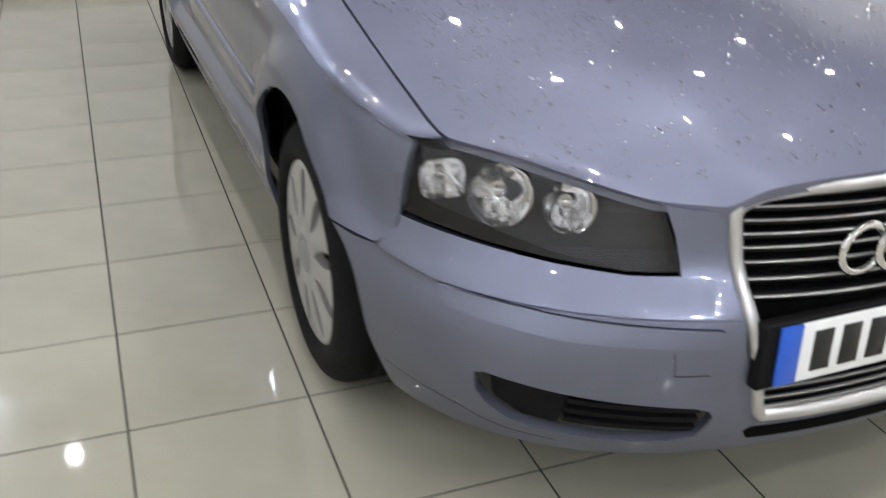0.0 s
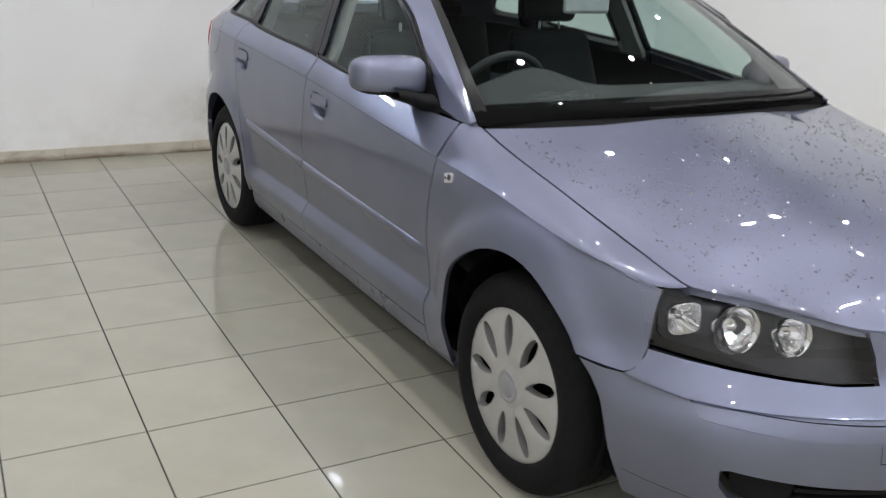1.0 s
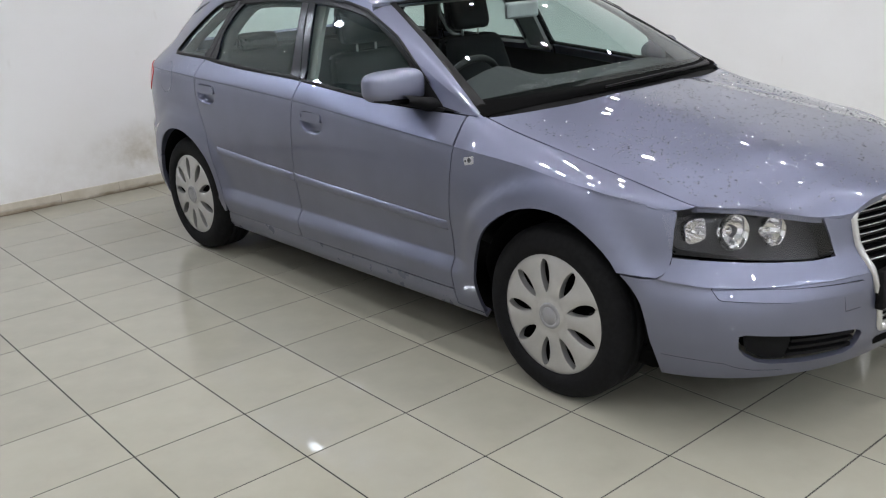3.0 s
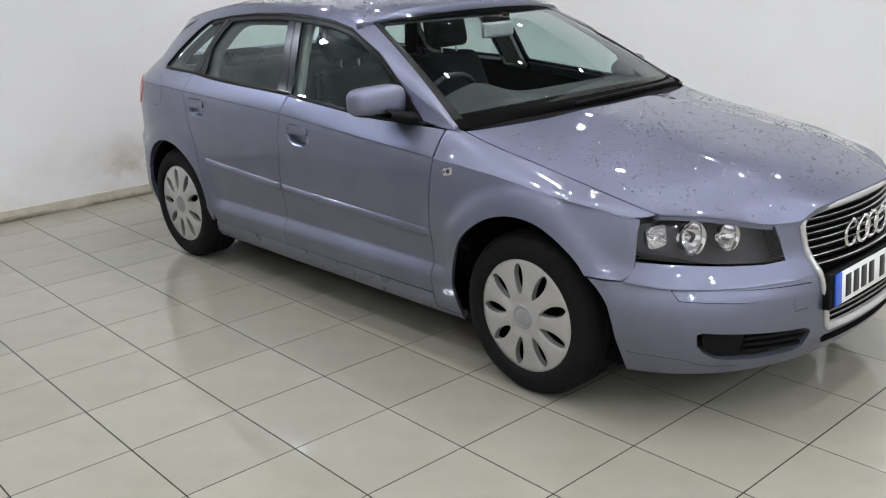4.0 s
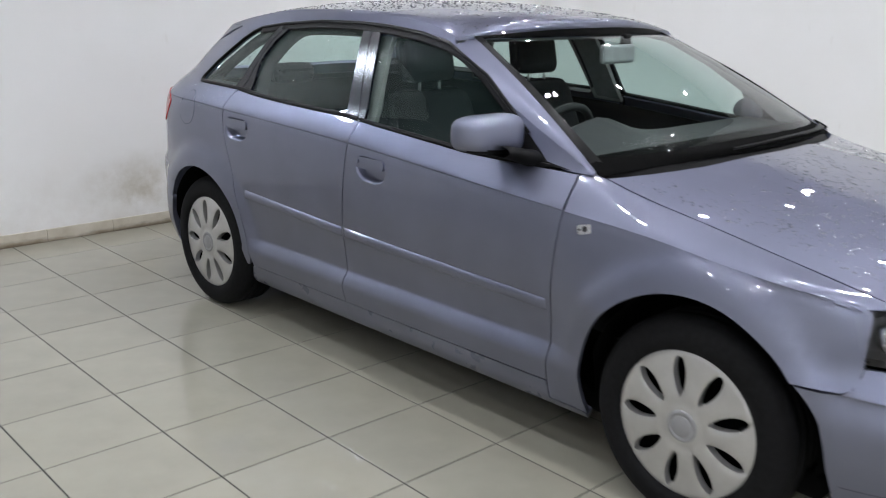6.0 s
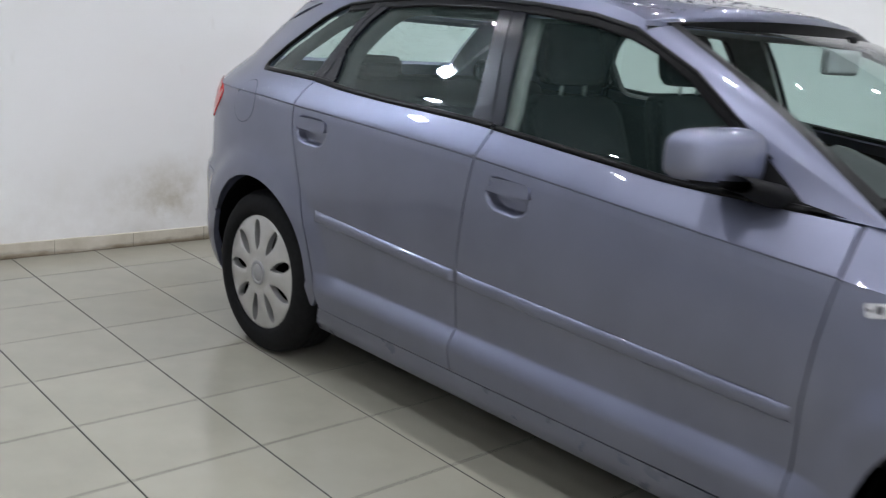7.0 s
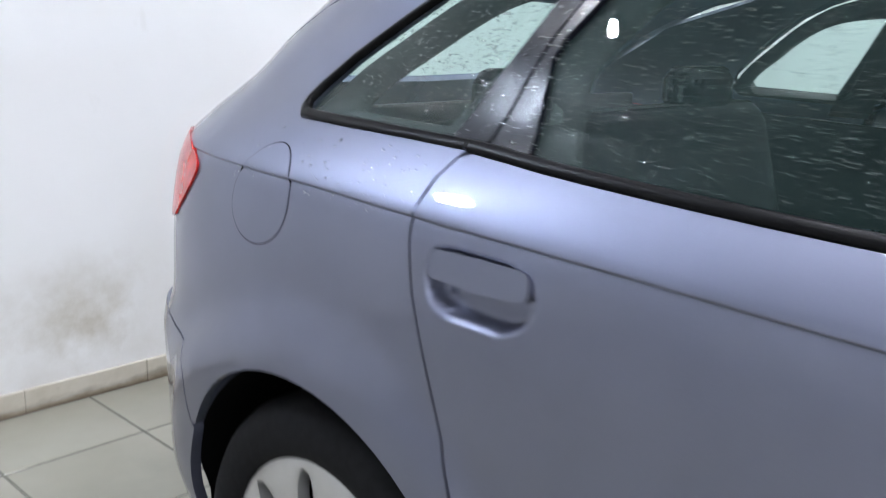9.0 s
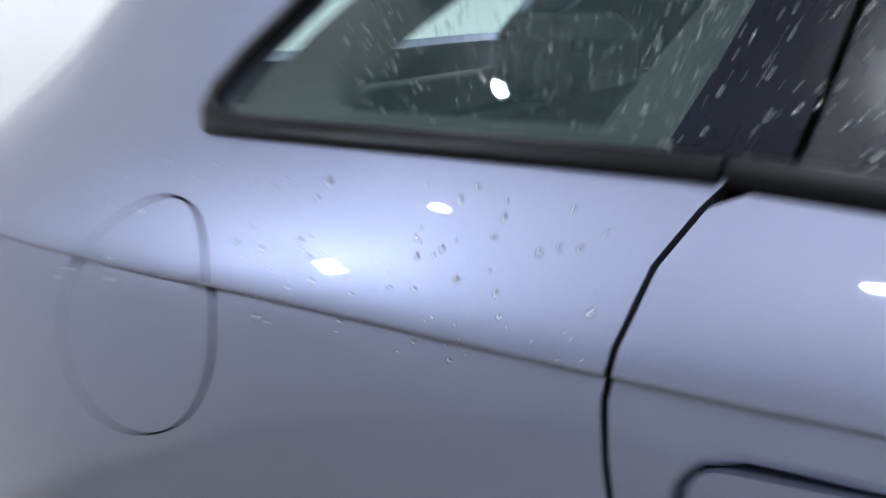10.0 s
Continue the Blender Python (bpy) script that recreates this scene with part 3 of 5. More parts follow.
def build_side(side):
    fn = body(side)
    # front fender below the crease
    poly = [(y - G, z) for y, z in reversed(GAP_F)] + [(y, crease(y)) for y in (0.45, 0.35, 0.25, 0.15, 0.05, -0.05, -0.15, -0.25, -0.35, -0.41)]
    poly = [(0.500 - G, 0.20)] + poly + [(-0.428, 0.716), (-0.430, 0.64), (-0.431, 0.58), (-0.428, 0.545), (-0.418, 0.528), (-0.400, 0.520), (-0.305, 0.523 + G)]
    poly += list(reversed(arc(0.0, 0.31, 0.365, -17.5, 144, 26)))
    bm = sheet([side_poly(poly)], fn, 0.014, extra_v=FINE)
    # shoulder of the fender up to the bonnet gap
    rows = []
    for i in range(34):
        y = 0.459 - i * (0.459 - bonnet_front(0.735) + 0.004) / 33
        low = crease(y) if y > -0.428 else 0.7185 + (-0.428 - y) / (-0.428 - bonnet_front(0.735)) * 0.0115
        s = at_y(y, low)
        a = Vector(fn(s, level(s, low), 0))
        b = Vector((-side * (BONNET_X(y) + 0.003), y, bonnet(BONNET_X(y), y).z - 0.001))
        lean = fn(s, level(s, low) - 0.02, 0)
        chord = b - a
        rise = (a - lean).normalized().lerp(chord.normalized(), 0.25 + 0.45 * smooth_step(-0.2, 0.4, y)) * chord.length
        inner = bonnet(-side * (BONNET_X(y) - 0.05), y) - bonnet(-side * BONNET_X(y), y)
        fall = inner.normalized() * chord.length
        row = []
        for j in range(13):
            u = j / 12
            p = a * (2 * u**3 - 3 * u**2 + 1) + rise * (u**3 - 2 * u**2 + u) + b * (3 * u**2 - 2 * u**3) + fall * (u**3 - u**2)
            row.append(bm.verts.new(p))
        rows.append(row)
    for p, q in zip(rows, rows[1:]):
        for j in range(12):
            bm.faces.new((p[j], p[j + 1], q[j + 1], q[j]))
    for row in rows:  # inner flange beside the bonnet
        row.append(bm.verts.new(row[-1].co + Vector((side * 0.004, 0, -0.02))))
    for p, q in zip(rows, rows[1:]):
        bm.faces.new((p[12], p[13], q[13], q[12]))
        bm.edges.get((p[12], q[12])).smooth = False
    part("front_fender", bm, PAINT, car)

    # doors
    def door(name, front, back, handle):
        hy, hz = HANDLES[handle]
        top = [(y, belt(y) - 0.004) for y in np.linspace(front[0][0] + 0.004, back[0][0] - 0.004, 16)]
        poly = top + [(y - G, z) for y, z in back[1:]] + [(y + G, z) for y, z in reversed(front[1:])]
        b = level(hy, hz)
        ex_u = [hy - 0.09 + 0.006 * k for k in range(31)]
        ex_v = [b - 0.049 + 0.005 * k for k in range(20)]
        ob = part(name, sheet([side_poly(poly)], fn, 0.014, extra_v=FINE + tuple(ex_v), extra_u=ex_u), PAINT, car)
        # grip across the upper half of the dent
        grip = rounded_poly([(hy - 0.0785, hz + 0.041), (hy, hz + 0.0435), (hy + 0.0785, hz + 0.0425), (hy + 0.0785, hz + 0.006), (hy, hz + 0.001), (hy - 0.0785, hz + 0.006)], [0.018, 0, 0.018, 0.010, 0, 0.010])
        bm = sheet([side_poly(grip, 0.012)], lambda s, b, off=0.0: flat_body(side)(s, b, off), 0.020, du=0.012, dv=0.012, off=0.006)
        part("handle", bm, PAINT, ob)
        if handle == "front":
            lock = [(hy + 0.066 + 0.008 * math.cos(a), hz + 0.027 + 0.009 * math.sin(a)) for a in (math.pi * k / 8 for k in range(16))]
            part("lock_cover", sheet([side_poly(lock, 0.006)], flat_body(side), 0.004, du=0.01, dv=0.01, off=0.0100), PAINT, ob)
        return ob

    fp = [(0.466, belt(0.466))] + GAP_F
    d1 = door("front_door", fp, GAP_B, "front")
    d2 = door("rear_door", GAP_B, GAP_R, "rear")
    # rub strips on the doors
    mid = curve_of([(0.50, 0.517), (1.52, 0.550), (2.22, 0.585)])
    for d, y0, y1 in ((d1, 0.512, 1.524), (d2, 1.540, 2.226)):
        ys = list(np.linspace(y0, y1, 12))
        bm, rows, plain = bmesh.new(), [], flat_body(side)
        for y in np.linspace(y0, y1, 60):
            end = min(1.0, min(y - y0, y1 - y) / 0.008)
            row = []
            for dz, o in ((-0.0180, -0.008), (-0.0180, 0.006), (-0.0160, 0.0090), (-0.0120, 0.0105), (0.0000, 0.0103), (0.0060, 0.0092), (0.0110, 0.0073), (0.0155, 0.0042), (0.0180, 0.0010), (0.0180, -0.008)):
                row.append(bm.verts.new(plain(y, level(y, mid(y) + dz), o * end if o > 0 else o)))
            rows.append(row)
        for p, q in zip(rows, rows[1:]):
            for j in range(9):
                bm.faces.new((p[j], p[j + 1], q[j + 1], q[j]))
        sharpen(bm, 50)
        part("rub_strip", bm, PAINT, d)
        # near-black line painted in for the shade under the strip
        strip_path(side, [(y, mid(y) - 0.0185) for y in ys], 0.0030, 0.0006, DARK, "strip_painted_shade", d)
    # sill below the doors
    sill = [(0.503, DOOR_LOW + 0.0015), (1.54, DOOR_LOW + 0.0015), (2.203, DOOR_LOW + 0.0015), (2.235, 0.20), (2.24, 0.172), (1.5, 0.166), (0.36, 0.172), (0.355, 0.195), (0.503, 0.197)]
    part("sill", sheet([side_poly(sill)], fn, 0.03), SILL_PAINT, car, "sill dulled by road dust")
    # side frame: pillars, roof rail and rear quarter in one
    top = [(y, rail(y)) for y in (1.14, 1.2, 1.3, 1.45, 1.6, 1.8, 2.0, 2.2, 2.35, 2.5, 2.62, 2.70, 2.76)]
    screen = [(0.425 + (1.12 - 0.425) * k / 8, 0.922 + (1.268 - 0.922) * (k / 8) ** 0.93 - 0.024 * math.sin(math.pi * k / 8)) for k in range(9)]
    quarter = [(y + G, z) for y, z in reversed(GAP_R)][1:] + [(y, belt(y) + 0.001) for y in (2.36, 2.5, 2.65)]
    frame_poly = [(2.23, 0.262)] + quarter
    frame_poly += DLO_REAR + list(reversed(DLO_TOP)) + list(reversed(DLO_FRONT))
    frame_poly += [(0.50, belt(0.5))] + screen + top
    sp = side_poly(frame_poly, closed=False)
    tail = [(at_x(0.60, z, True), z) for z in (1.285, 1.2, 1.1, 1.0, 0.9, 0.8, 0.7, 0.632)]
    sp += [(s, level(s, z)) for s, z in dense(tail, 0.025, False)]
    sp += side_poly([(3.10, 0.630), (2.97, 0.610), (2.945, 0.55), (2.925, 0.47)] + arc(2.60, 0.305, 0.352, 28, 172, 26) + [(2.262, 0.33), (2.245, 0.262)], 0.03, False)
    part("side_frame", sheet([sp], fn, 0.016, extra_v=CREASE_CUTS), PAINT, car)
    # screen pillar face turned in to the windscreen
    bm, rows = bmesh.new(), []
    for k in range(17):
        u = k / 16
        y, z = 0.425 + (1.12 - 0.425) * u, 0.922 + (1.268 - 0.922) * u**0.93 - 0.024 * math.sin(math.pi * u)
        a = Vector(fn(y, level(y, z), 0.0))
        b = windscreen(side * -1.0, u * 0.985, 0.0)
        row = []
        for j in range(6):
            q = j / 5
            p = a.lerp(b, q) + Vector((-side * 0.5, -0.55, 0.35)).normalized() * 0.008 * math.sin(math.pi * q)
            row.append(bm.verts.new(p))
        rows.append(row)
    for p, q in zip(rows, rows[1:]):
        for j in range(5):
            bm.faces.new((p[j], p[j + 1], q[j + 1], q[j]))
    part("screen_pillar", bm, PAINT, car)
    # glazing
    for name, outline, mat, off in (("front_door_glass", GLASS_F, DOOR_GLASS, -0.010), ("rear_door_glass", GLASS_R, WET_GLASS, -0.010), ("quarter_glass", GLASS_Q, WET_GLASS, -0.006)):
        ob = part(name, sheet([side_poly(outline, 0.016)], fn, 0.004, du=0.016, dv=0.016, off=off, rim=False), mat, car)
        ob.visible_shadow = False
    part("door_pillar", sheet([side_poly(PILLAR_B1, 0.04)], fn, 0.012, du=0.04, dv=0.04, off=0.001), GLOSS_BLACK, d1)
    part("door_pillar", sheet([side_poly(PILLAR_B2, 0.04)], fn, 0.012, du=0.04, dv=0.04, off=0.001), GLOSS_BLACK, d2)
    part("door_corner", sheet([side_poly(CORNER_R, 0.04)], fn, 0.012, du=0.04, dv=0.04, off=0.001), GLOSS_BLACK, d2)
    part("quarter_pillar", sheet([side_poly(PILLAR_C, 0.04)], fn, 0.012, du=0.04, dv=0.04, off=0.001), GLOSS_BLACK, car)
    part("mirror_triangle", sheet([side_poly(TRIANGLE, 0.04)], fn, 0.012, du=0.04, dv=0.04, off=0.002), PLASTIC, d1)
    # black weather strips round the glass
    strip_path(side, [(y, belt(y) + 0.003) for y in np.linspace(0.58, 1.467, 20)], 0.013, 0.007, BLACK_TRIM, "belt_strip", d1)
    strip_path(side, [(y, belt(y) + 0.004) for y in np.linspace(1.479, 2.348, 20)], 0.013, 0.007, BLACK_TRIM, "belt_strip", d2)
    strip_path(side, [(y, belt(y) + 0.004) for y in np.linspace(2.352, 2.665, 12)] + DLO_REAR[1:] + list(reversed(DLO_TOP)) + list(reversed(DLO_FRONT))[1:-1], 0.012, 0.006, BLACK_TRIM, "window_seal", car)
    strip_path(side, [(y, z - 0.014) for y, z in reversed(DLO_TOP)] + [(y + 0.010, z - 0.010) for y, z in reversed(DLO_FRONT[1:])], 0.022, 0.001, BLACK_TRIM, "inner_window_seal", car)
    # near-black backing strips that give the gaps their shade
    for path in ([(0.458, belt(0.45))] + GAP_F, GAP_B, GAP_R, [(0.5, DOOR_LOW + 0.002), (2.2, DOOR_LOW + 0.002)], [(-0.30, 0.523), (-0.40, 0.519), (-0.42, 0.535), (-0.428, 0.6)]):
        seam(path, side)
    # repeater lamp on the fender
    rp = rounded_poly([(0.352, 0.800), (0.348, 0.774), (0.394, 0.762), (0.402, 0.789)], 0.007)
    rep = part("repeater_lamp", sheet([side_poly(rp, 0.01)], fn, 0.01, du=0.012, dv=0.012, off=0.003), REFLECTOR, car, "clear side indicator lamp")
    part("lens", sheet([side_poly([(0.375 + (y - 0.375) * 0.92, 0.781 + (z - 0.781) * 0.9) for y, z in rp], 0.01)], fn, 0.006, du=0.012, dv=0.012, off=0.006), LENS_GLASS, rep).visible_shadow = False
    for cy, cz, r in ((0.372, 0.783, 0.0085), (0.391, 0.778, 0.004)):
        bulb = [(cy + r * math.cos(a), cz + r * math.sin(a)) for a in (2 * math.pi * k / 14 for k in range(14))]
        part("bulb_window", sheet([side_poly(bulb, 0.004)], fn, 0.002, du=0.004, dv=0.004, off=0.0042), LAMP_INSIDE, rep)
    # rear lamp
    lamp = [(at_y(2.918, 0.930), 0.930), (at_y(2.975, 0.958), 0.958), (at_y(3.06, 0.972), 0.972), (at_x(0.48, 0.965, True), 0.965), (at_x(0.48, 0.80, True), 0.80), (at_y(3.12, 0.806), 0.806), (at_y(3.045, 0.818), 0.818), (at_y(3.0, 0.850), 0.850), (at_y(2.945, 0.895), 0.895)]
    lamp = [(s, level(s, z)) for s, z in rounded_poly(lamp, 0.022)]
    part("tail_lamp", sheet([lamp], fn, 0.006, off=0.004), RED_LENS, car, "red tail lamp lens")
    # wheel arch liner
    for cy, cz in ((0.0, 0.31), (2.60, 0.305)):
        bm, rows = bmesh.new(), []
        for k in range(25):
            a = radians(-8 + 196 * k / 24)
            rows.append([bm.verts.new((-side * x, cy + r * math.cos(a), cz + r * math.sin(a))) for x, r in ((0.800 + 0.038 * smooth_step(0.0, 0.3, math.sin(a)), 0.353), (0.75, 0.368), (0.55, 0.368), (0.55, 0.10))])
        for p, q in zip(rows, rows[1:]):
            for j in range(3):
                bm.faces.new((p[j], p[j + 1], q[j + 1], q[j]))
        part("wheel_arch_liner", bm, DARK, car)
    if side > 0:
        c = (2.712, 0.916)
        path = [(c[0] + 0.074 * math.cos(a) * (1 - 0.12 * math.sin(a)) - 0.012 * math.sin(a), c[1] + 0.078 * math.sin(a)) for a in (2 * math.pi * k / 40 for k in range(41))]
        part("fuel_flap", sheet([side_poly([((p[0] - c[0]) * 0.985 + c[0], (p[1] - c[1]) * 0.985 + c[1]) for p in path[:-1]], 0.05)], fn, 0.003, extra_v=CREASE_CUTS, off=0.0008), PAINT, car, "oval fuel filler flap")
        strip_path(side, path, 0.0015, 0.0002, DARK, "flap_gap", car)


def flat_body(side):
    """The side without the handle dents."""

    def fn(s, b, off=0.0):
        p = skin(s, b)
        if off:
            p = p + skin_normal(s, b) * off
        return Vector((p.x * side, p.y, p.z))

    return fn


def strip_path(side, path, width, proud, material, name, parent):
    """A rounded strip along a path on the side."""
    fn, bm, rows = flat_body(side), bmesh.new(), []
    for i, (y, z) in enumerate(path):
        a, b = path[max(0, i - 1)], path[min(len(path) - 1, i + 1)]
        dx, dz = b[0] - a[0], b[1] - a[1]
        h = math.hypot(dx, dz) or 1
        nx, nz = -dz / h * width / 2, dx / h * width / 2
        row = []
        for q, o in ((-1, -0.006), (-1, proud * 0.6), (-0.55, proud), (0.55, proud), (1, proud * 0.6), (1, -0.006)):
            zz = z + nz * q
            s = at_y(y, z) + nx * q
            row.append(bm.verts.new(fn(s, level(s, zz), o)))
        rows.append(row)
    for a, b in zip(rows, rows[1:]):
        for j in range(5):
            bm.faces.new((a[j], a[j + 1], b[j + 1], b[j]))
    return part(name, bm, material, parent)


rail = curve_of([(1.08, 1.272), (1.2, 1.314), (1.35, 1.340), (1.6, 1.358), (1.9, 1.362), (2.2, 1.358), (2.4, 1.343), (2.6, 1.315), (2.75, 1.29), (3.0, 1.24)])
DLO_FRONT = [(0.60, 0.932), (0.70, 1.012), (0.80, 1.085), (0.937, 1.178), (1.05, 1.235)]
DLO_TOP = [(1.15, 1.270), (1.30, 1.298), (1.5, 1.316), (1.7, 1.324), (1.95, 1.322), (2.2, 1.306), (2.38, 1.285)]
DLO_REAR = [(2.672, 1.031), (2.700, 1.036), (2.714, 1.045), (2.718, 1.057), (2.704, 1.081), (2.655, 1.125), (2.58, 1.183), (2.51, 1.232), (2.44, 1.266)]
GLASS_F = [(0.66, 0.935), (0.74, 1.03), (0.81, 1.083), (0.94, 1.17), (1.06, 1.23), (1.16, 1.264), (1.31, 1.292), (1.50, 1.310), (1.545, 1.312), (1.51, 1.20), (1.455, 0.98), (1.07, 0.95), (0.75, 0.93)]
GLASS_R = [(1.560, 0.99), (1.60, 1.16), (1.645, 1.318), (1.75, 1.320), (1.95, 1.318), (2.14, 1.306), (2.225, 1.235), (2.272, 1.165), (2.278, 1.14), (2.256, 1.02), (2.0, 1.005)]
GLASS_Q = [(2.38, 1.03), (2.342, 1.113), (2.289, 1.225), (2.23, 1.297), (2.37, 1.28), (2.45, 1.255), (2.535, 1.205), (2.65, 1.118), (2.708, 1.06), (2.70, 1.04)]
PILLAR_B1 = [(1.450, 0.980), (1.488, 0.984), (1.545, 1.16), (1.593, 1.318), (1.545, 1.314), (1.505, 1.20)]
PILLAR_B2 = [(1.492, 0.985), (1.565, 0.992), (1.605, 1.16), (1.650, 1.321), (1.598, 1.320), (1.550, 1.16)]
CORNER_R = [(2.250, 1.016), (2.319, 1.020), (2.283, 1.165), (2.248, 1.235), (2.175, 1.303), (2.135, 1.306), (2.222, 1.235), (2.268, 1.165), (2.274, 1.14)]
PILLAR_C = [(2.324, 1.022), (2.387, 1.027), (2.348, 1.113), (2.295, 1.225), (2.235, 1.297), (2.180, 1.303), (2.253, 1.235), (2.288, 1.165)]
TRIANGLE = [(0.50, 0.926), (0.74, 0.931), (0.81, 1.083), (0.70, 1.012), (0.60, 0.94)]


# ---- bonnet, windscreen and roof surfaces ----
bonnet_side = curve_of([(-0.53, 0.732), (-0.4, 0.752), (-0.22, 0.786), (0.04, 0.838), (0.26, 0.880), (0.42, 0.922)])
BONNET_X = curve_of([(-0.52, 0.728), (-0.4, 0.742), (-0.1, 0.750), (0.42, 0.748)])
bonnet_mid = curve_of([(-0.86, 0.765), (-0.7, 0.797), (-0.5, 0.838), (-0.2, 0.884), (0.1, 0.928), (0.3, 0.956)])
LAMP_TOP = curve_of([(0.362, 0.672), (0.42, 0.6755), (0.455, 0.6785), (0.578, 0.7095), (0.66, 0.7265), (0.735, 0.7315)])
EDGE_X = (0.39, 0.42, 0.465, 0.52, 0.58, 0.66, 0.735)
bonnet_front = curve_of([(0.0, -0.822), (0.225, -0.806), (0.30, -0.794), (0.335, -0.783), (0.362, -0.768)] + [(x, skin(at_x(x, LAMP_TOP(x)), level(at_x(x, LAMP_TOP(x)), LAMP_TOP(x))).y + 0.003) for x in EDGE_X])
bonnet_lip = curve_of([(0.0, 0.731), (0.225, 0.723), (0.30, 0.713), (0.335, 0.696), (0.362, 0.676)] + [(x, LAMP_TOP(x)) for x in EDGE_X])


def bonnet_base(ax, y):
    edge = bonnet_side(y)
    t = min(1.0, ax / 0.748)
    z = edge + (bonnet_mid(y) - 0.009 - edge) * (1 - t**2.3)
    mid = 0.30 + 0.12 * smooth_step(0.25, -0.7, y)
    return z + (1 - smooth_step(mid - 0.08, mid + 0.08, ax)) * 0.009


bonnet_fall = curve_of([(x, bonnet_lip(x) - bonnet_base(x, bonnet_front(x))) for x in (0.0, 0.22, 0.50, 0.735)])


def bonnet(x, y, off=0.0):
    ax = min(abs(x), 0.75)
    yf = bonnet_front(min(0.735, ax))
    d = max(0, y - yf)
    drop, soft = bonnet_lip(min(0.735, ax)) - bonnet_base(ax, yf), bonnet_fall(ax)
    z = bonnet_base(ax, y) + soft * max(0.0, 1 - d / 0.36) ** 2.2 + (drop - soft) * max(0.0, 1 - d / 0.06) ** 2
    return Vector((x, y, z + off))


def windscreen(u, v, off=0.0):
    a = Vector((0.752 * u, 0.262 + 0.165 * u * u, 0.948 - 0.020 * u * u))
    b = Vector((0.580 * u, 1.000 + 0.120 * u * u, 1.320 - 0.030 * abs(u) ** 2.2))
    p = a.lerp(b, v)
    n = Vector((u * 0.35, -0.45, 0.85)).normalized()
    return p + n * (0.028 * math.sin(math.pi * v) * (1 - 0.35 * u * u) + off)


def roof(u, s, off=0.0):
    run = at_y(s, rail(s))
    e = skin(run, level(run, rail(s)))
    w = abs(e.x)
    back = smooth_step(2.4, 2.75, s)
    y = e.y - 0.115 * (1 - u * u) * (1 - smooth_step(1.1, 1.5, s)) + 0.12 * back * (1 - u * u)
    z = e.z + (0.040 + 0.006 * smooth_step(1.2, 1.6, s) - 0.012 * back) * (1 - abs(u) ** 2.3)
    return Vector((u * w, y, z + off))


for sgn in (1, -1):
    build_side(sgn)

# bonnet
left = [(x, bonnet_front(x) + 0.002) for x in (0.0, 0.1, 0.2, 0.26, 0.30, 0.32, 0.335, 0.35, 0.362, 0.38, 0.40, 0.42, 0.435, 0.45, 0.465, 0.49, 0.52, 0.58, 0.64, 0.70, 0.728)]
gap_side = [(BONNET_X(y) - 0.002, y) for y in (bonnet_front(0.735) + 0.018, -0.4, -0.3, -0.2, -0.1, 0.0, 0.1, 0.2, 0.3, 0.39)]
rear = [(x, 0.222 + 0.165 * (x / 0.74) ** 2) for x in (0.7, 0.6, 0.5, 0.4, 0.3, 0.2, 0.1, 0.0)]
half = left + gap_side + rear
outline = half + [(-x, y) for x, y in reversed(half[1:-1])]
part("bonnet", sheet([outline], bonnet, 0.018, du=0.0125, dv=0.0125), PAINT, car, "bonnet beaded with water drops")

# windscreen with its dark edge, cowl
ws = part("windscreen", sheet([[(-1, 0), (1, 0), (1, 1), (-1, 1)]], windscreen, 0.004, du=0.1, dv=0.1, rim=False), GLASS, car)
ws.visible_shadow = False
for name, poly in (("lower_band", [(-1, -0.03), (1, -0.03), (1, 0.085), (-1, 0.085)]), ("side_band", [(0.950, 0.05), (1.003, 0.05), (1.003, 1.0), (0.962, 1.0)]), ("side_band", [(-1.003, 0.05), (-0.950, 0.05), (-0.962, 1.0), (-1.003, 1.0)]), ("upper_band", [(-1, 0.991), (1, 0.991), (1, 1.008), (-1, 1.008)])):
    part(name, sheet([poly], windscreen, 0.006, du=0.08, dv=0.05, off=0.002), DARK if name == "lower_band" else BLACK_TRIM, ws)
bm = bmesh.new()
rows = []
for k in range(25):
    u = -1 + k / 12
    p = windscreen(u, 0.0, -0.004)
    q = bonnet(0.735 * u, 0.20 + 0.165 * u * u, -0.025)
    rows.append([bm.verts.new(p), bm.verts.new(p.lerp(q, 0.5) + Vector((0, 0, -0.012))), bm.verts.new(q)])
for a, b in zip(rows, rows[1:]):
    for j in range(2):
        bm.faces.new((a[j], a[j + 1], b[j + 1], b[j]))
part("cowl", bm, PLASTIC, car, "black plastic cowl below the windscreen")

# roof
roof_poly = [(-1, 1.135), (1, 1.135), (1, 2.76), (-1, 2.76)]
part("roof", sheet([roof_poly], roof, 0.012, du=0.05, dv=0.05), PAINT, car, "roof beaded with water drops")

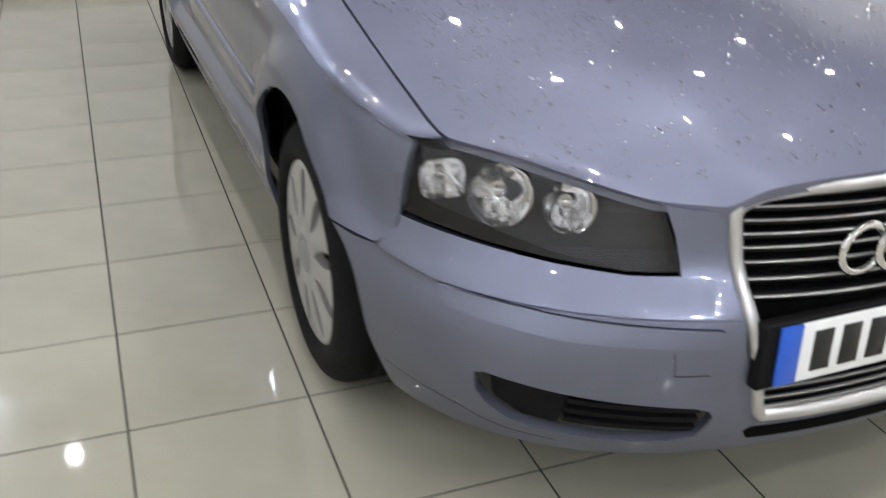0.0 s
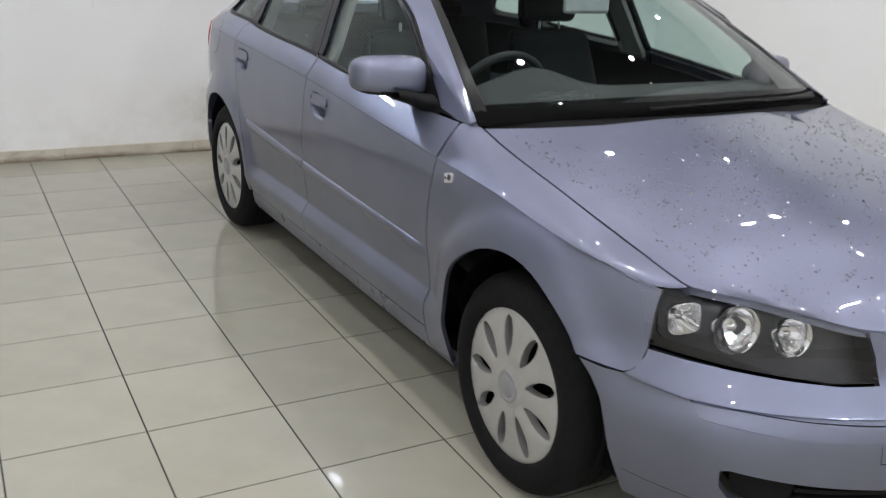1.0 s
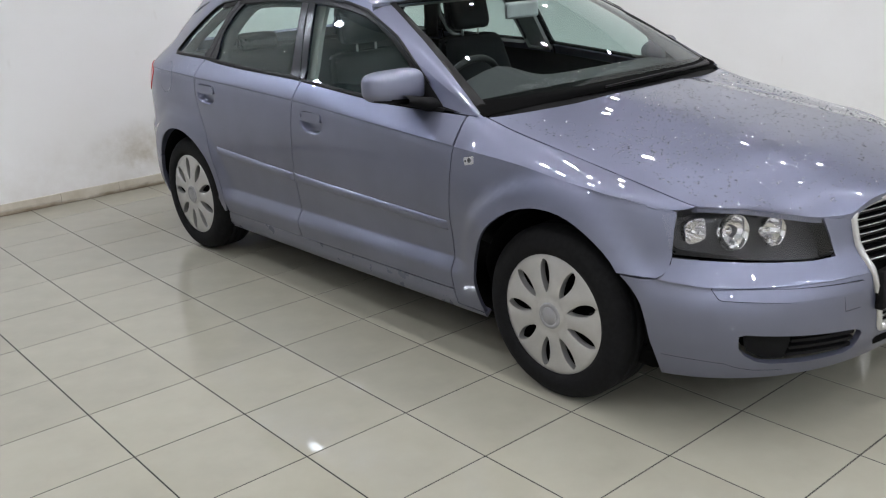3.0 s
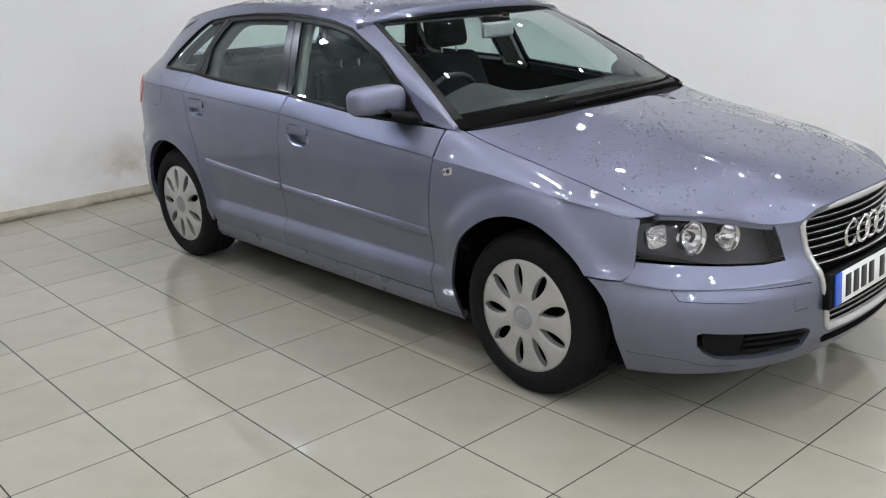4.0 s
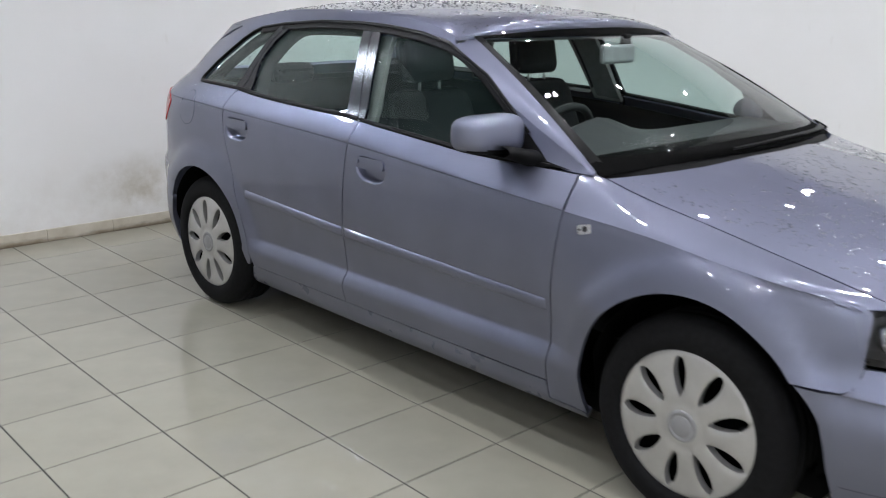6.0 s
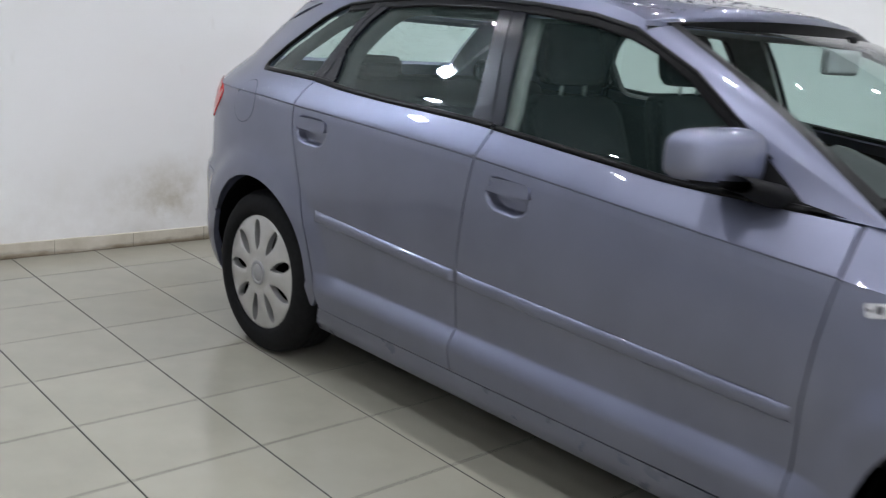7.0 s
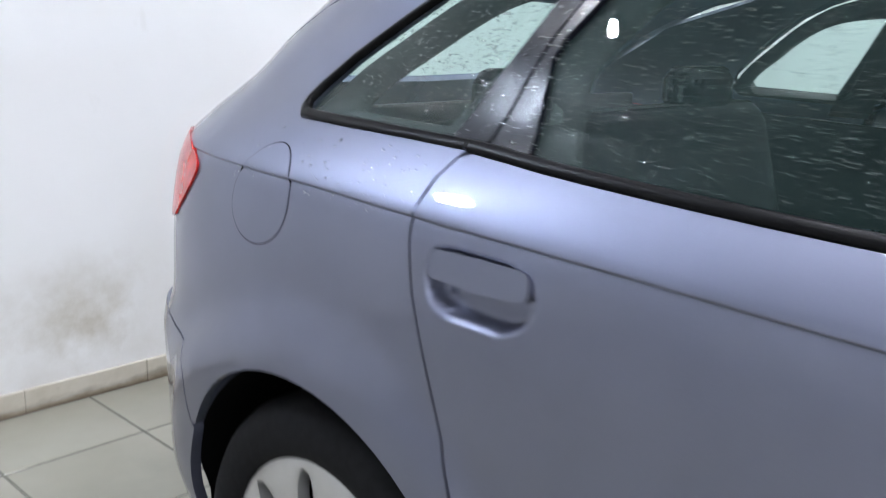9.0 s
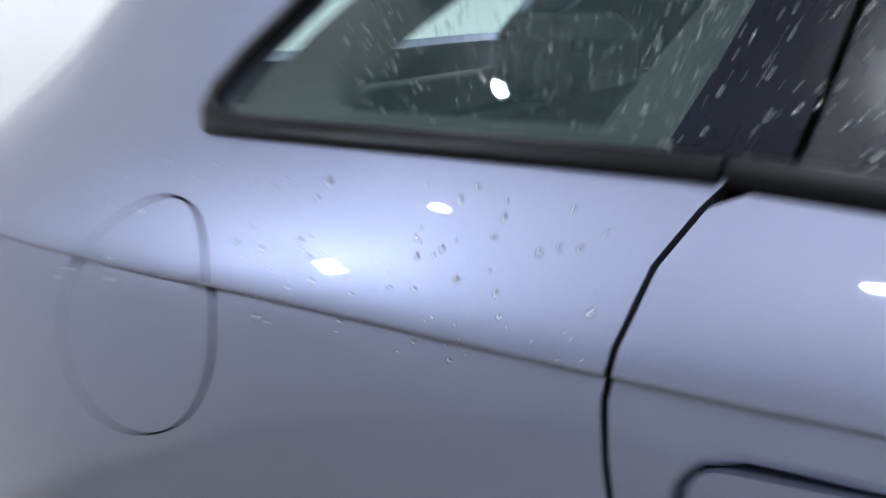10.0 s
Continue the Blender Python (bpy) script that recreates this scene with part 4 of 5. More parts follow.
# tail: bumper, hatch, rear glass
for sgn in (1, -1):
    fn = body(sgn)
    rb = [(at_y(y, z), z) for y, z in [(2.90, 0.19), (2.93, 0.20)] + arc(2.60, 0.305, 0.352, -12, 26, 8) + [(2.929, 0.47), (2.949, 0.55), (2.974, 0.606), (3.10, 0.626)]]
    rb += [(at_x(x, 0.626, True), 0.626) for x in (0.6, 0.4, 0.2, 0.0)] + [(at_x(x, 0.23, True), 0.23) for x in (0.0, 0.3, 0.6)]
    part("rear_bumper", sheet([[(s, level(s, z)) for s, z in dense(rb)]], fn, 0.02), PAINT, car)
    hx = [(0.598, 0.632), (0.598, 1.285), (0.0, 1.285), (0.0, 1.255), (0.50, 1.25), (0.53, 1.06), (0.0, 1.05), (0.0, 0.632)]
    part("hatch", sheet([nose_poly(hx, rear=True)], fn, 0.02, du=0.04, dv=0.04), PAINT, car)
    gx = [(0.51, 1.253), (0.0, 1.258), (0.0, 1.046), (0.536, 1.056)]
    rg = part("rear_glass", sheet([nose_poly(gx, rear=True)], fn, 0.004, du=0.06, dv=0.06, off=-0.004, rim=False), GLASS, car)
    rg.visible_shadow = False

# ---- nose: bumper, lamps, grille ----
GRILLE = [(0.0, 0.722), (0.225, 0.714), (0.300, 0.706), (0.337, 0.690), (0.354, 0.668), (0.351, 0.640), (0.335, 0.50), (0.313, 0.40), (0.294, 0.314), (0.282, 0.297), (0.0, 0.290)]
LAMP = [(0.800, 0.680), (0.794, 0.706), (0.778, 0.717), (0.735, 0.727), (0.66, 0.722), (0.578, 0.705), (0.455, 0.674), (0.437, 0.62), (0.424, 0.572), (0.428, 0.564), (0.50, 0.562), (0.60, 0.568), (0.70, 0.577), (0.794, 0.590), (0.801, 0.600)]


def headlamp(side):
    fn = flat_body(side)
    base = part("headlamp", sheet([nose_poly([(x * 0.995, z) for x, z in LAMP], 0.02)], fn, 0.004, du=0.02, dv=0.02, off=-0.072, rim=False), LAMP_INSIDE, car, "headlamp with clear cover and three bright reflectors")
    wall, ring = bmesh.new(), nose_poly(LAMP, 0.02)
    rows = [[wall.verts.new(fn(s, b, o)) for o in (0.0, -0.008, -0.074)] for s, b in ring]
    for p, q in zip(rows, rows[1:] + rows[:1]):
        for j in range(2):
            wall.faces.new((p[j], p[j + 1], q[j + 1], q[j]))
    part("housing_rim", wall, BLACK_TRIM, base)
    cover = part("lens_cover", sheet([nose_poly(LAMP, 0.02)], fn, 0.003, du=0.025, dv=0.025, off=0.001, rim=False), LENS_GLASS, base)
    cover.visible_shadow = False
    for x, z, r, name in ((0.757, 0.660, 0.040, "indicator_reflector"), (0.682, 0.655, 0.058, "main_reflector"), (0.588, 0.652, 0.047, "beam_reflector")):
        s = at_x(x, z)
        c = fn(s, level(s, z), -0.030)
        n = Vector((-side * 0.25, -0.95, 0.05)).normalized()
        bm = bmesh.new()
        lathe(bm, [(r, 0.006), (r * 0.97, -0.006), (r * 0.86, -0.020), (r * 0.66, -0.032), (r * 0.42, -0.040), (r * 0.2, -0.044)], 60)
        for v in bm.verts:  # vertical flutes
            v.co.x += 0.0035 * abs(math.sin(v.co.y / r * 7.0)) * smooth_step(0.2, 0.7, math.hypot(v.co.y, v.co.z) / r)
        m = Vector((1, 0, 0)).rotation_difference(n).to_matrix()
        if name == "indicator_reflector":
            for v in bm.verts:  # nearly square outline
                a = math.atan2(v.co.z, v.co.y)
                k = (abs(math.cos(a)) ** 4 + abs(math.sin(a)) ** 4) ** -0.25
                v.co.y, v.co.z = v.co.y * k, v.co.z * k * 0.92
        else:
            crescent, rows = bmesh.new(), []
            for q in range(25):
                a = radians(-78 + 156 * q / 24)
                wide = 0.3 + 0.7 * math.cos(a)
                rows.append([crescent.verts.new((x_, side * rr * math.cos(a), rr * math.sin(a))) for x_, rr in ((0.004, r * 1.02), (0.016, r * 1.02 - 0.002), (0.018, r * (1.02 - 0.20 * wide)), (0.002, r * (1.0 - 0.26 * wide)))])
            for p, q in zip(rows, rows[1:]):
                for j in range(3):
                    crescent.faces.new((p[j], p[j + 1], q[j + 1], q[j]))
            bmesh.ops.rotate(crescent, verts=crescent.verts, cent=(0, 0, 0), matrix=m)
            bmesh.ops.translate(crescent, verts=crescent.verts, vec=c)
            part("crescent", crescent, CHROME, base, "bright chrome crescent")
        bmesh.ops.rotate(bm, verts=bm.verts, cent=(0, 0, 0), matrix=m)
        bmesh.ops.translate(bm, verts=bm.verts, vec=c)
        sharpen(bm, 40)
        part(name, bm, REFLECTOR, base, "bright chrome lamp reflector")
        bm = bmesh.new()
        bmesh.ops.create_uvsphere(bm, u_segments=14, v_segments=8, radius=r * 0.27, matrix=Matrix.Translation(c - n * 0.022))
        part("bulb_shield", bm, CHROME, base)


def nose(side):
    fn = flat_body(side)
    g = [(x + 0.001, z) for x, z in GRILLE]
    upper_yz = [(at_y(y, z), z) for y, z in [(-0.392, 0.31)] + [(-0.385, 0.36), (-0.368, 0.43)] + [(-0.338, 0.48), (-0.305, 0.519), (-0.36, 0.514), (-0.400, 0.5155), (-0.421, 0.529), (-0.431, 0.56), (-0.432, 0.578)]]
    upper_xz = [(0.70, 0.569), (0.60, 0.561), (0.50, 0.556), (0.424, 0.559), (0.432, 0.62), (0.450, 0.676), (0.41, 0.670), (0.368, 0.667)]
    upper_xz += g[4:8] + [(0.2945, 0.31)]
    fog_top = [(0.366, 0.31), (0.375, 0.322), (0.40, 0.330), (0.50, 0.338), (0.62, 0.348), (0.715, 0.358), (0.728, 0.352), (0.722, 0.31)]
    poly = dense(upper_yz + [(at_x(x, z), z) for x, z in upper_xz + fog_top], 0.02)
    fog_low = [(0.722, 0.31), (0.705, 0.285), (0.675, 0.262), (0.64, 0.252), (0.55, 0.247), (0.42, 0.250), (0.385, 0.262), (0.372, 0.29), (0.366, 0.31)]
    low = [(at_y(-0.392, 0.31), 0.31)] + [(at_x(x, z), z) for x, z in fog_low + [(0.2945, 0.31)] + g[9:] + [(0.0, 0.218), (0.30, 0.208), (0.60, 0.198), (0.70, 0.194)]] + [(at_y(-0.50, 0.190), 0.190), (at_y(-0.405, 0.188), 0.188), (at_y(-0.402, 0.25), 0.25)]
    polys = [[(s, level(s, z)) for s, z in poly], [(s, level(s, z)) for s, z in dense(low, 0.02)]]
    bumper = part("front_bumper", sheet(polys, fn, 0.02, du=0.025, dv=0.025), PAINT, car)
    # protective strip
    st = rounded_poly([(0.765, 0.502), (0.61, 0.492), (0.374, 0.485), (0.372, 0.458), (0.61, 0.455), (0.760, 0.466)], 0.007)
    part("bumper_strip", sheet([nose_poly(st, 0.02)], fn, 0.014, du=0.03, dv=0.009, off=0.012), PAINT, bumper)
    gap = rounded_poly([(0.7665, 0.5034), (0.61, 0.4934), (0.3728, 0.4864), (0.3706, 0.4562), (0.61, 0.4530), (0.7613, 0.4638)], 0.008)
    part("strip_gap", sheet([nose_poly(gap, 0.02)], fn, 0.004, du=0.03, dv=0.009, off=0.0008), DARK, bumper)
    # lower intake: a recessed near-black sheet for its shade, with three blades
    fog = fog_low + fog_top[1:-1]
    part("intake", sheet([nose_poly([(x * 1.0, z) for x, z in fog], 0.02)], fn, 0.003, du=0.03, dv=0.03, off=-0.055, rim=False), DARK, bumper)
    for z0 in (0.268, 0.292, 0.316):
        pts = [(0.384, z0 + 0.004), (0.60, z0 + 0.012), (0.60, z0 + 0.001), (0.384, z0 - 0.007)]
        part("blade", sheet([nose_poly(pts, 0.02)], fn, 0.03, du=0.03, dv=0.03, off=-0.012), PLASTIC, bumper)
    part("fog_blank", sheet([nose_poly(rounded_poly([(0.602, 0.342), (0.715, 0.352), (0.705, 0.295), (0.66, 0.262), (0.602, 0.256)], 0.012), 0.02)], fn, 0.02, du=0.03, dv=0.03, off=-0.018), PLASTIC, bumper)
    # slim slot under the grille: a near-black sheet stands in for its shade
    slot = rounded_poly([(0.0, 0.270), (0.285, 0.276), (0.298, 0.266), (0.285, 0.246), (0.0, 0.238)], 0.003)
    part("lower_slot_shade", sheet([nose_poly(slot, 0.02)], fn, 0.004, du=0.03, dv=0.03, off=0.0015), DARK, bumper)
    # tow cover line
    tc = [(0.452, 0.446), (0.447, 0.400), (0.378, 0.402)]
    bm, rows = bmesh.new(), []
    for x, z in dense(tc, 0.01)[: -8]:
        s = at_x(x, z)
        rows.append([bm.verts.new(fn(s - 0.0009, level(s, z - 0.0009), 0.0006)), bm.verts.new(fn(s + 0.0009, level(s, z + 0.0009), 0.0006))])
    for a, b in zip(rows, rows[1:]):
        if (a[0].co - b[0].co).length < 0.02:
            bm.faces.new((a[0], a[1], b[1], b[0]))
    part("tow_cover_gap", bm, DARK, bumper)
    # joint of the lower lip
    lip = dense([(0.835, 0.268), (0.78, 0.262), (0.735, 0.254), (0.708, 0.240), (0.67, 0.230), (0.60, 0.226)], 0.015, False)
    bm, rows = bmesh.new(), []
    for x, z in lip:
        s = at_x(x, z)
        rows.append([bm.verts.new(fn(s, level(s, z - 0.0007), 0.0005)), bm.verts.new(fn(s, level(s, z + 0.0007), 0.0005))])
    for a, b in zip(rows, rows[1:]):
        bm.faces.new((a[0], a[1], b[1], b[0]))
    part("lip_joint", bm, DARK, bumper)


for sgn in (1, -1):
    headlamp(sgn)
    nose(sgn)

fn_r, fn_l = flat_body(1), flat_body(-1)


def nose_at(x, z, off):
    s = at_x(abs(x), z)
    return (fn_l if x > 0 else fn_r)(s, level(s, z), off)


# single-frame grille: near-black backing for the shade behind, bars, bright surround
grille = new("grille")
grille.parent = car
bm = bmesh.new()
cols = []
for k in range(25):
    f = -1 + k / 12
    cols.append([bm.verts.new(nose_at(f * w, z, -0.045)) for w, z in ((0.28, 0.29), (0.33, 0.50), (0.345, 0.66), (0.30, 0.705))])
for a, b in zip(cols, cols[1:]):
    for j in range(3):
        bm.faces.new((a[j], a[j + 1], b[j + 1], b[j]))
part("backing", bm, DARK, grille)


def grille_edge(z):
    for (x0, z0), (x1, z1) in zip(GRILLE, GRILLE[1:]):
        if z1 <= z <= z0 and z0 > z1:
            return x0 + (x1 - x0) * (z0 - z) / (z0 - z1)
    return 0.3


def grille_bar(z, h):
    w = grille_edge(z) - 0.018
    body_bm, edge_bm = bmesh.new(), bmesh.new()
    ra, rb = [], []
    for k in range(21):
        x = -w + 2 * w * k / 20
        p = nose_at(x, z, -0.006)
        n = Vector((0, -1, 0))
        ra.append([body_bm.verts.new(p + Vector((0, dy, dz))) for dy, dz in ((0.030, h * 0.30), (0.0, h * 0.42), (-0.002, h * 0.1), (0.004, -h * 0.42), (0.030, -h * 0.3))])
        rb.append([edge_bm.verts.new(p + Vector((0, dy, dz))) for dy, dz in ((0.002, h * 0.46), (-0.003, h * 0.44), (-0.004, h * 0.35), (0.0, h * 0.33))])
    for rows, bm in ((ra, body_bm), (rb, edge_bm)):
        for a, b in zip(rows, rows[1:]):
            for j in range(len(a) - 1):
                bm.faces.new((a[j], a[j + 1], b[j + 1], b[j]))
    ob = part("grille_bar", body_bm, BLACK_TRIM, grille)
    part("bright_edge", edge_bm, SATIN, grille)


for k in range(8):
    grille_bar(0.694 - 0.0235 * k, 0.016)
for k in range(4):
    grille_bar(0.376 - 0.0205 * k, 0.014)

path = [(x, z) for x, z in GRILLE] + [(-x, z) for x, z in reversed(GRILLE[1:-1])]
path = rounded_poly(path, [0, 0, 0.03, 0.03, 0.03, 0.03, 0.05, 0.05, 0.02, 0.02, 0, 0.02, 0.02, 0.05, 0.05, 0.03, 0.03, 0.03, 0.03, 0.0][: len(path)] , 3)
path = dense(path, 0.03)
bm, rows = bmesh.new(), []
for i, (x, z) in enumerate(path):
    a, b = path[i - 1], path[(i + 1) % len(path)]
    t = Vector((b[0] - a[0], b[1] - a[1])).normalized()
    inward = Vector((t.y, -t.x))
    if inward.dot(Vector((0 - x, 0.50 - z))) < 0:
        inward = -inward
    row = []
    for d, o in ((-0.004, -0.012), (-0.003, 0.006), (0.004, 0.011), (0.014, 0.008), (0.021, -0.002), (0.022, -0.03)):
        row.append(bm.verts.new(nose_at(x + inward.x * d, z + inward.y * d, o)))
    rows.append(row)
for a, b in zip(rows, rows[1:] + rows[:1]):
    for j in range(5):
        bm.faces.new((a[j], a[j + 1], b[j + 1], b[j]))
part("bright_surround", bm, SATIN, grille, "satin silver grille surround")
# plain rings of the emblem
for k in range(4):
    x = -0.124 + 0.072 * k
    p = nose_at(x, 0.600, 0.014 + 0.003 * (k % 2))
    bm = bmesh.new()
    prof = [(0.044 + 0.0075 * math.cos(a), 0.006 * math.sin(a)) for a in (2 * math.pi * j / 8 for j in range(9))]
    lathe(bm, prof, 32)
    bmesh.ops.rotate(bm, verts=bm.verts, cent=(0, 0, 0), matrix=Euler((0, 0, radians(90))).to_matrix())
    bmesh.ops.translate(bm, verts=bm.verts, vec=(p.x, p.y - 0.002, p.z))
    part("emblem_ring", bm, CHROME, grille)

# number plate: characters as plain bars
plate = new("number_plate")
plate.parent = car
plate.location, plate.rotation_euler = (-0.034, -0.874, 0.442), (radians(-4), 0, 0)
bm = bmesh.new()
v = box(bm, -0.29, 0.004, -0.062, 0.29, 0.03, 0.062)
rounded(bm, v, 0.004)
part("plate_holder", bm, PLASTIC, plate)
bm = bmesh.new()
v = box(bm, -0.215, -0.004, -0.0555, 0.26, 0.003, 0.0555)
rounded(bm, v, 0.002)
part("plate_face", bm, WHITE_PLATE, plate, "white number plate with plain dark bars")
bm = bmesh.new()
v = box(bm, -0.26, -0.0042, -0.0555, -0.2155, 0.003, 0.0555)
rounded(bm, v, 0.002)
part("plate_band", bm, BLUE_BAND, plate, "blue band at the end of the plate")
for k, x in enumerate((-0.190, -0.129, -0.068, -0.007, 0.082, 0.143, 0.204)):
    bm = bmesh.new()
    v = box(bm, x, -0.0055, -0.039, x + 0.042, -0.003, 0.039)
    rounded(bm, v, 0.001, 1)
    part("plate_bar", bm, PLATE_INK, plate)


# ---- wheels ----
def wheel(side, y, x):
    base = new("wheel")
    base.parent = car
    base.location = (-side * x, y, 0.306 - RIDE)
    R = 0.309
    bm = bmesh.new()
    lathe(bm, [(0.212, 0.0), (0.219, -0.010), (0.234, -0.017), (0.262, -0.016), (0.285, -0.006), (0.300, 0.010), (R - 0.001, 0.030), (R, 0.06), (R - 0.004, 0.062), (R - 0.004, 0.067), (R, 0.069), (R, 0.098), (R - 0.005, 0.1), (R - 0.005, 0.106), (R, 0.108), (R, 0.14), (R - 0.004, 0.142), (R - 0.004, 0.147), (R, 0.149), (R - 0.001, 0.17), (0.295, 0.192), (0.25, 0.205), (0.198, 0.2)], 72)
    for v in bm.verts:
        if side < 0:
            v.co.x *= -1
        v.co.z = max(v.co.z, -0.3057)
    sharpen(bm, 30)
    part("tyre", bm, TYRE, base, "black road tyre")
    # wheel cover: nine broad spokes with narrow slots between
    n, lobes = 9, []

    def slot_half(t):
        return 0.0185 * math.sin(math.pi * t**1.3) ** 0.52

    for k in range(n):
        turn = 2 * math.pi * (k + 0.5) / n
        edge = [(0.0, 0.0), (0.03, 0.0), (0.055, 0.0)] + [(0.076 + 0.110 * t / 14, slot_half(t / 14)) for t in range(15)]
        low = []
        for r, h in edge:
            a = -math.pi / n
            low.append((r * math.cos(a) - h * math.sin(a), r * math.sin(a) + h * math.cos(a)))
        rim_arc = [(0.205 * math.cos(a), 0.205 * math.sin(a)) for a in (-math.pi / n + 2 * math.pi / n * q / 10 for q in range(11))]
        lobe = low + rim_arc + [(x, -y) for x, y in reversed(low[1:])]
        lobes.append([(1.08 * (x * math.cos(turn) - y * math.sin(turn)), 1.08 * (x * math.sin(turn) + y * math.cos(turn))) for x, y in lobe])

    def cover_face(u, v, off=0.0):
        r = math.hypot(u, v) / 1.08
        depth = -0.004 - 0.013 * math.cos(min(1, r / 0.205) * math.pi / 2)
        depth += 0.004 * math.exp(-(((r - 0.058) / 0.012) ** 2)) + 0.006 * smooth_step(0.192, 0.205, r)
        a = (math.atan2(v, u) * n / (2 * math.pi)) % 1.0  # slots lie at whole numbers
        across = min(a, 1 - a) * 2 * math.pi / n * r
        if 0.076 < r < 0.186:
            d = across - slot_half((r - 0.076) / 0.110)
            depth += 0.0035 * math.exp(-max(0, d) / 0.006)
        return Vector((side * (depth - off), u, v))

    bm = sheet(lobes, cover_face, 0.024, du=0.009, dv=0.009)
    cover = part("wheel_cover", bm, SILVER, base, "silver nine-spoke wheel cover")
    bm = bmesh.new()
    lathe(bm, [(0.0005, -0.0205), (0.028, -0.020), (0.0305, -0.0185), (0.032, -0.0165), (0.0335, -0.0185), (0.040, -0.0195), (0.045, -0.018), (0.049, -0.012)], 40)
    sharpen(bm, 20)
    for v in bm.verts:
        v.co.x *= side
    part("centre_cap", bm, CAP_GREY, base, "grey round centre cap")
    bm = bmesh.new()
    lathe(bm, [(0.218, 0.010), (0.20, 0.05), (0.17, 0.055), (0.04, 0.05), (0.01, 0.045)], 36)
    for v in bm.verts:
        v.co.x *= side
    part("steel_rim", bm, DARK, base)
    bm = bmesh.new()
    bmesh.ops.create_cone(bm, cap_ends=True, segments=10, radius1=0.005, radius2=0.004, depth=0.03, matrix=Matrix.Translation((-side * -0.012, 0.172 * math.cos(radians(165)), 0.172 * math.sin(radians(165)))) @ Euler((0, radians(90), 0)).to_matrix().to_4x4())
    part("valve", bm, TYRE, base)
    return base


for sgn in (1, -1):
    wheel(sgn, 0.0, 0.856)
    wheel(sgn, 2.583, 0.846)


# ---- door mirrors ----
def door_mirror(side):
    base = new("door_mirror")
    base.parent = car
    if side < 0:  # folded a little closer to its door
        base.location = (-0.04, 0.02, -0.035)
    bm = bmesh.new()
    bmesh.ops.create_uvsphere(bm, u_segments=40, v_segments=24, radius=1.0)
    for v in bm.verts:
        x, y, z = v.co
        f = lambda c, p: math.copysign(abs(c) ** p, c)
        x, y, z = f(x, 0.50), f(y, 0.78), f(z, 0.54)
        tip = (1 + x) / 2  # 1 at the outer end
        z *= 1 - 0.20 * tip
        y = y * (0.75 if y > 0 else 1.0)
        v.co = Vector((x * 0.114, y * 0.062 + 0.055 * tip, z * 0.070 + 0.004 * tip))
    for v in bm.verts:
        v.co = Vector((-side * (0.882 + v.co.x), 0.735 + v.co.y, 1.014 + v.co.z))
    low = [f for f in bm.faces if f.calc_center_median().z < 0.972]
    bm2 = bm.copy()
    bmesh.ops.delete(bm, geom=low, context="FACES")
    bm2.faces.ensure_lookup_table()
    bmesh.ops.delete(bm2, geom=[f for f in bm2.faces if f.calc_center_median().z >= 0.972], context="FACES")
    part("mirror_shell", bm, PAINT, base, "painted mirror shell")
    part("mirror_base", bm2, PLASTIC, base, "black lower shell")
    bm = bmesh.new()
    pts = [((-side * 0.775), 0.66, 0.94), ((-side * 0.815), 0.665, 0.95), ((-side * 0.85), 0.68, 0.962), ((-side * 0.89), 0.70, 0.97)]
    rows = []
    for i, p in enumerate(pts):
        h = 0.030 - 0.004 * i
        rows.append([bm.verts.new(Vector(p) + Vector((0, 0.045 * math.cos(a), h * math.sin(a)))) for a in (2 * math.pi * k / 12 for k in range(12))])
    for a, b in zip(rows, rows[1:]):
        for k in range(12):
            bm.faces.new((a[k], a[(k + 1) % 12], b[(k + 1) % 12], b[k]))
    part("mirror_arm", bm, PLASTIC, base)
    bm = bmesh.new()
    bmesh.ops.create_circle(bm, cap_ends=True, radius=1.0, segments=28, matrix=Matrix.Translation((-side * 0.882, 0.796, 1.004)) @ Euler((radians(90), 0, side * radians(18))).to_matrix().to_4x4() @ Matrix.Diagonal((0.085, 0.050, 1, 1)))
    part("mirror_glass", bm, MIRROR, base, smooth=False)


for sgn in (1, -1):
    door_mirror(sgn)


# ---- wipers ----
def wiper(points):
    bm, rows = bmesh.new(), []
    for i, (u, v) in enumerate(points):
        p = windscreen(u, v, 0.016)
        r = 0.008 - 0.004 * i / len(points)
        rows.append([bm.verts.new(p + Vector((0, dy * r, dz * r))) for dy, dz in ((-1, 0), (0, 1), (1, 0), (0, -1))])
    for a, b in zip(rows, rows[1:]):
        for k in range(4):
            bm.faces.new((a[k], a[(k + 1) % 4], b[(k + 1) % 4], b[k]))
    part("wiper", bm, BLACK_TRIM, car, "black windscreen wiper")


wiper([(0.84 - 0.095 * k, 0.012 + 0.010 * math.sin(math.pi * k / 12)) for k in range(13)])
wiper([(0.86 - 0.060 * k, 0.030 - 0.002 * k) for k in range(9)])
wiper([(0.93 - 0.012 * k, 0.0 + 0.016 * k) for k in range(5)])

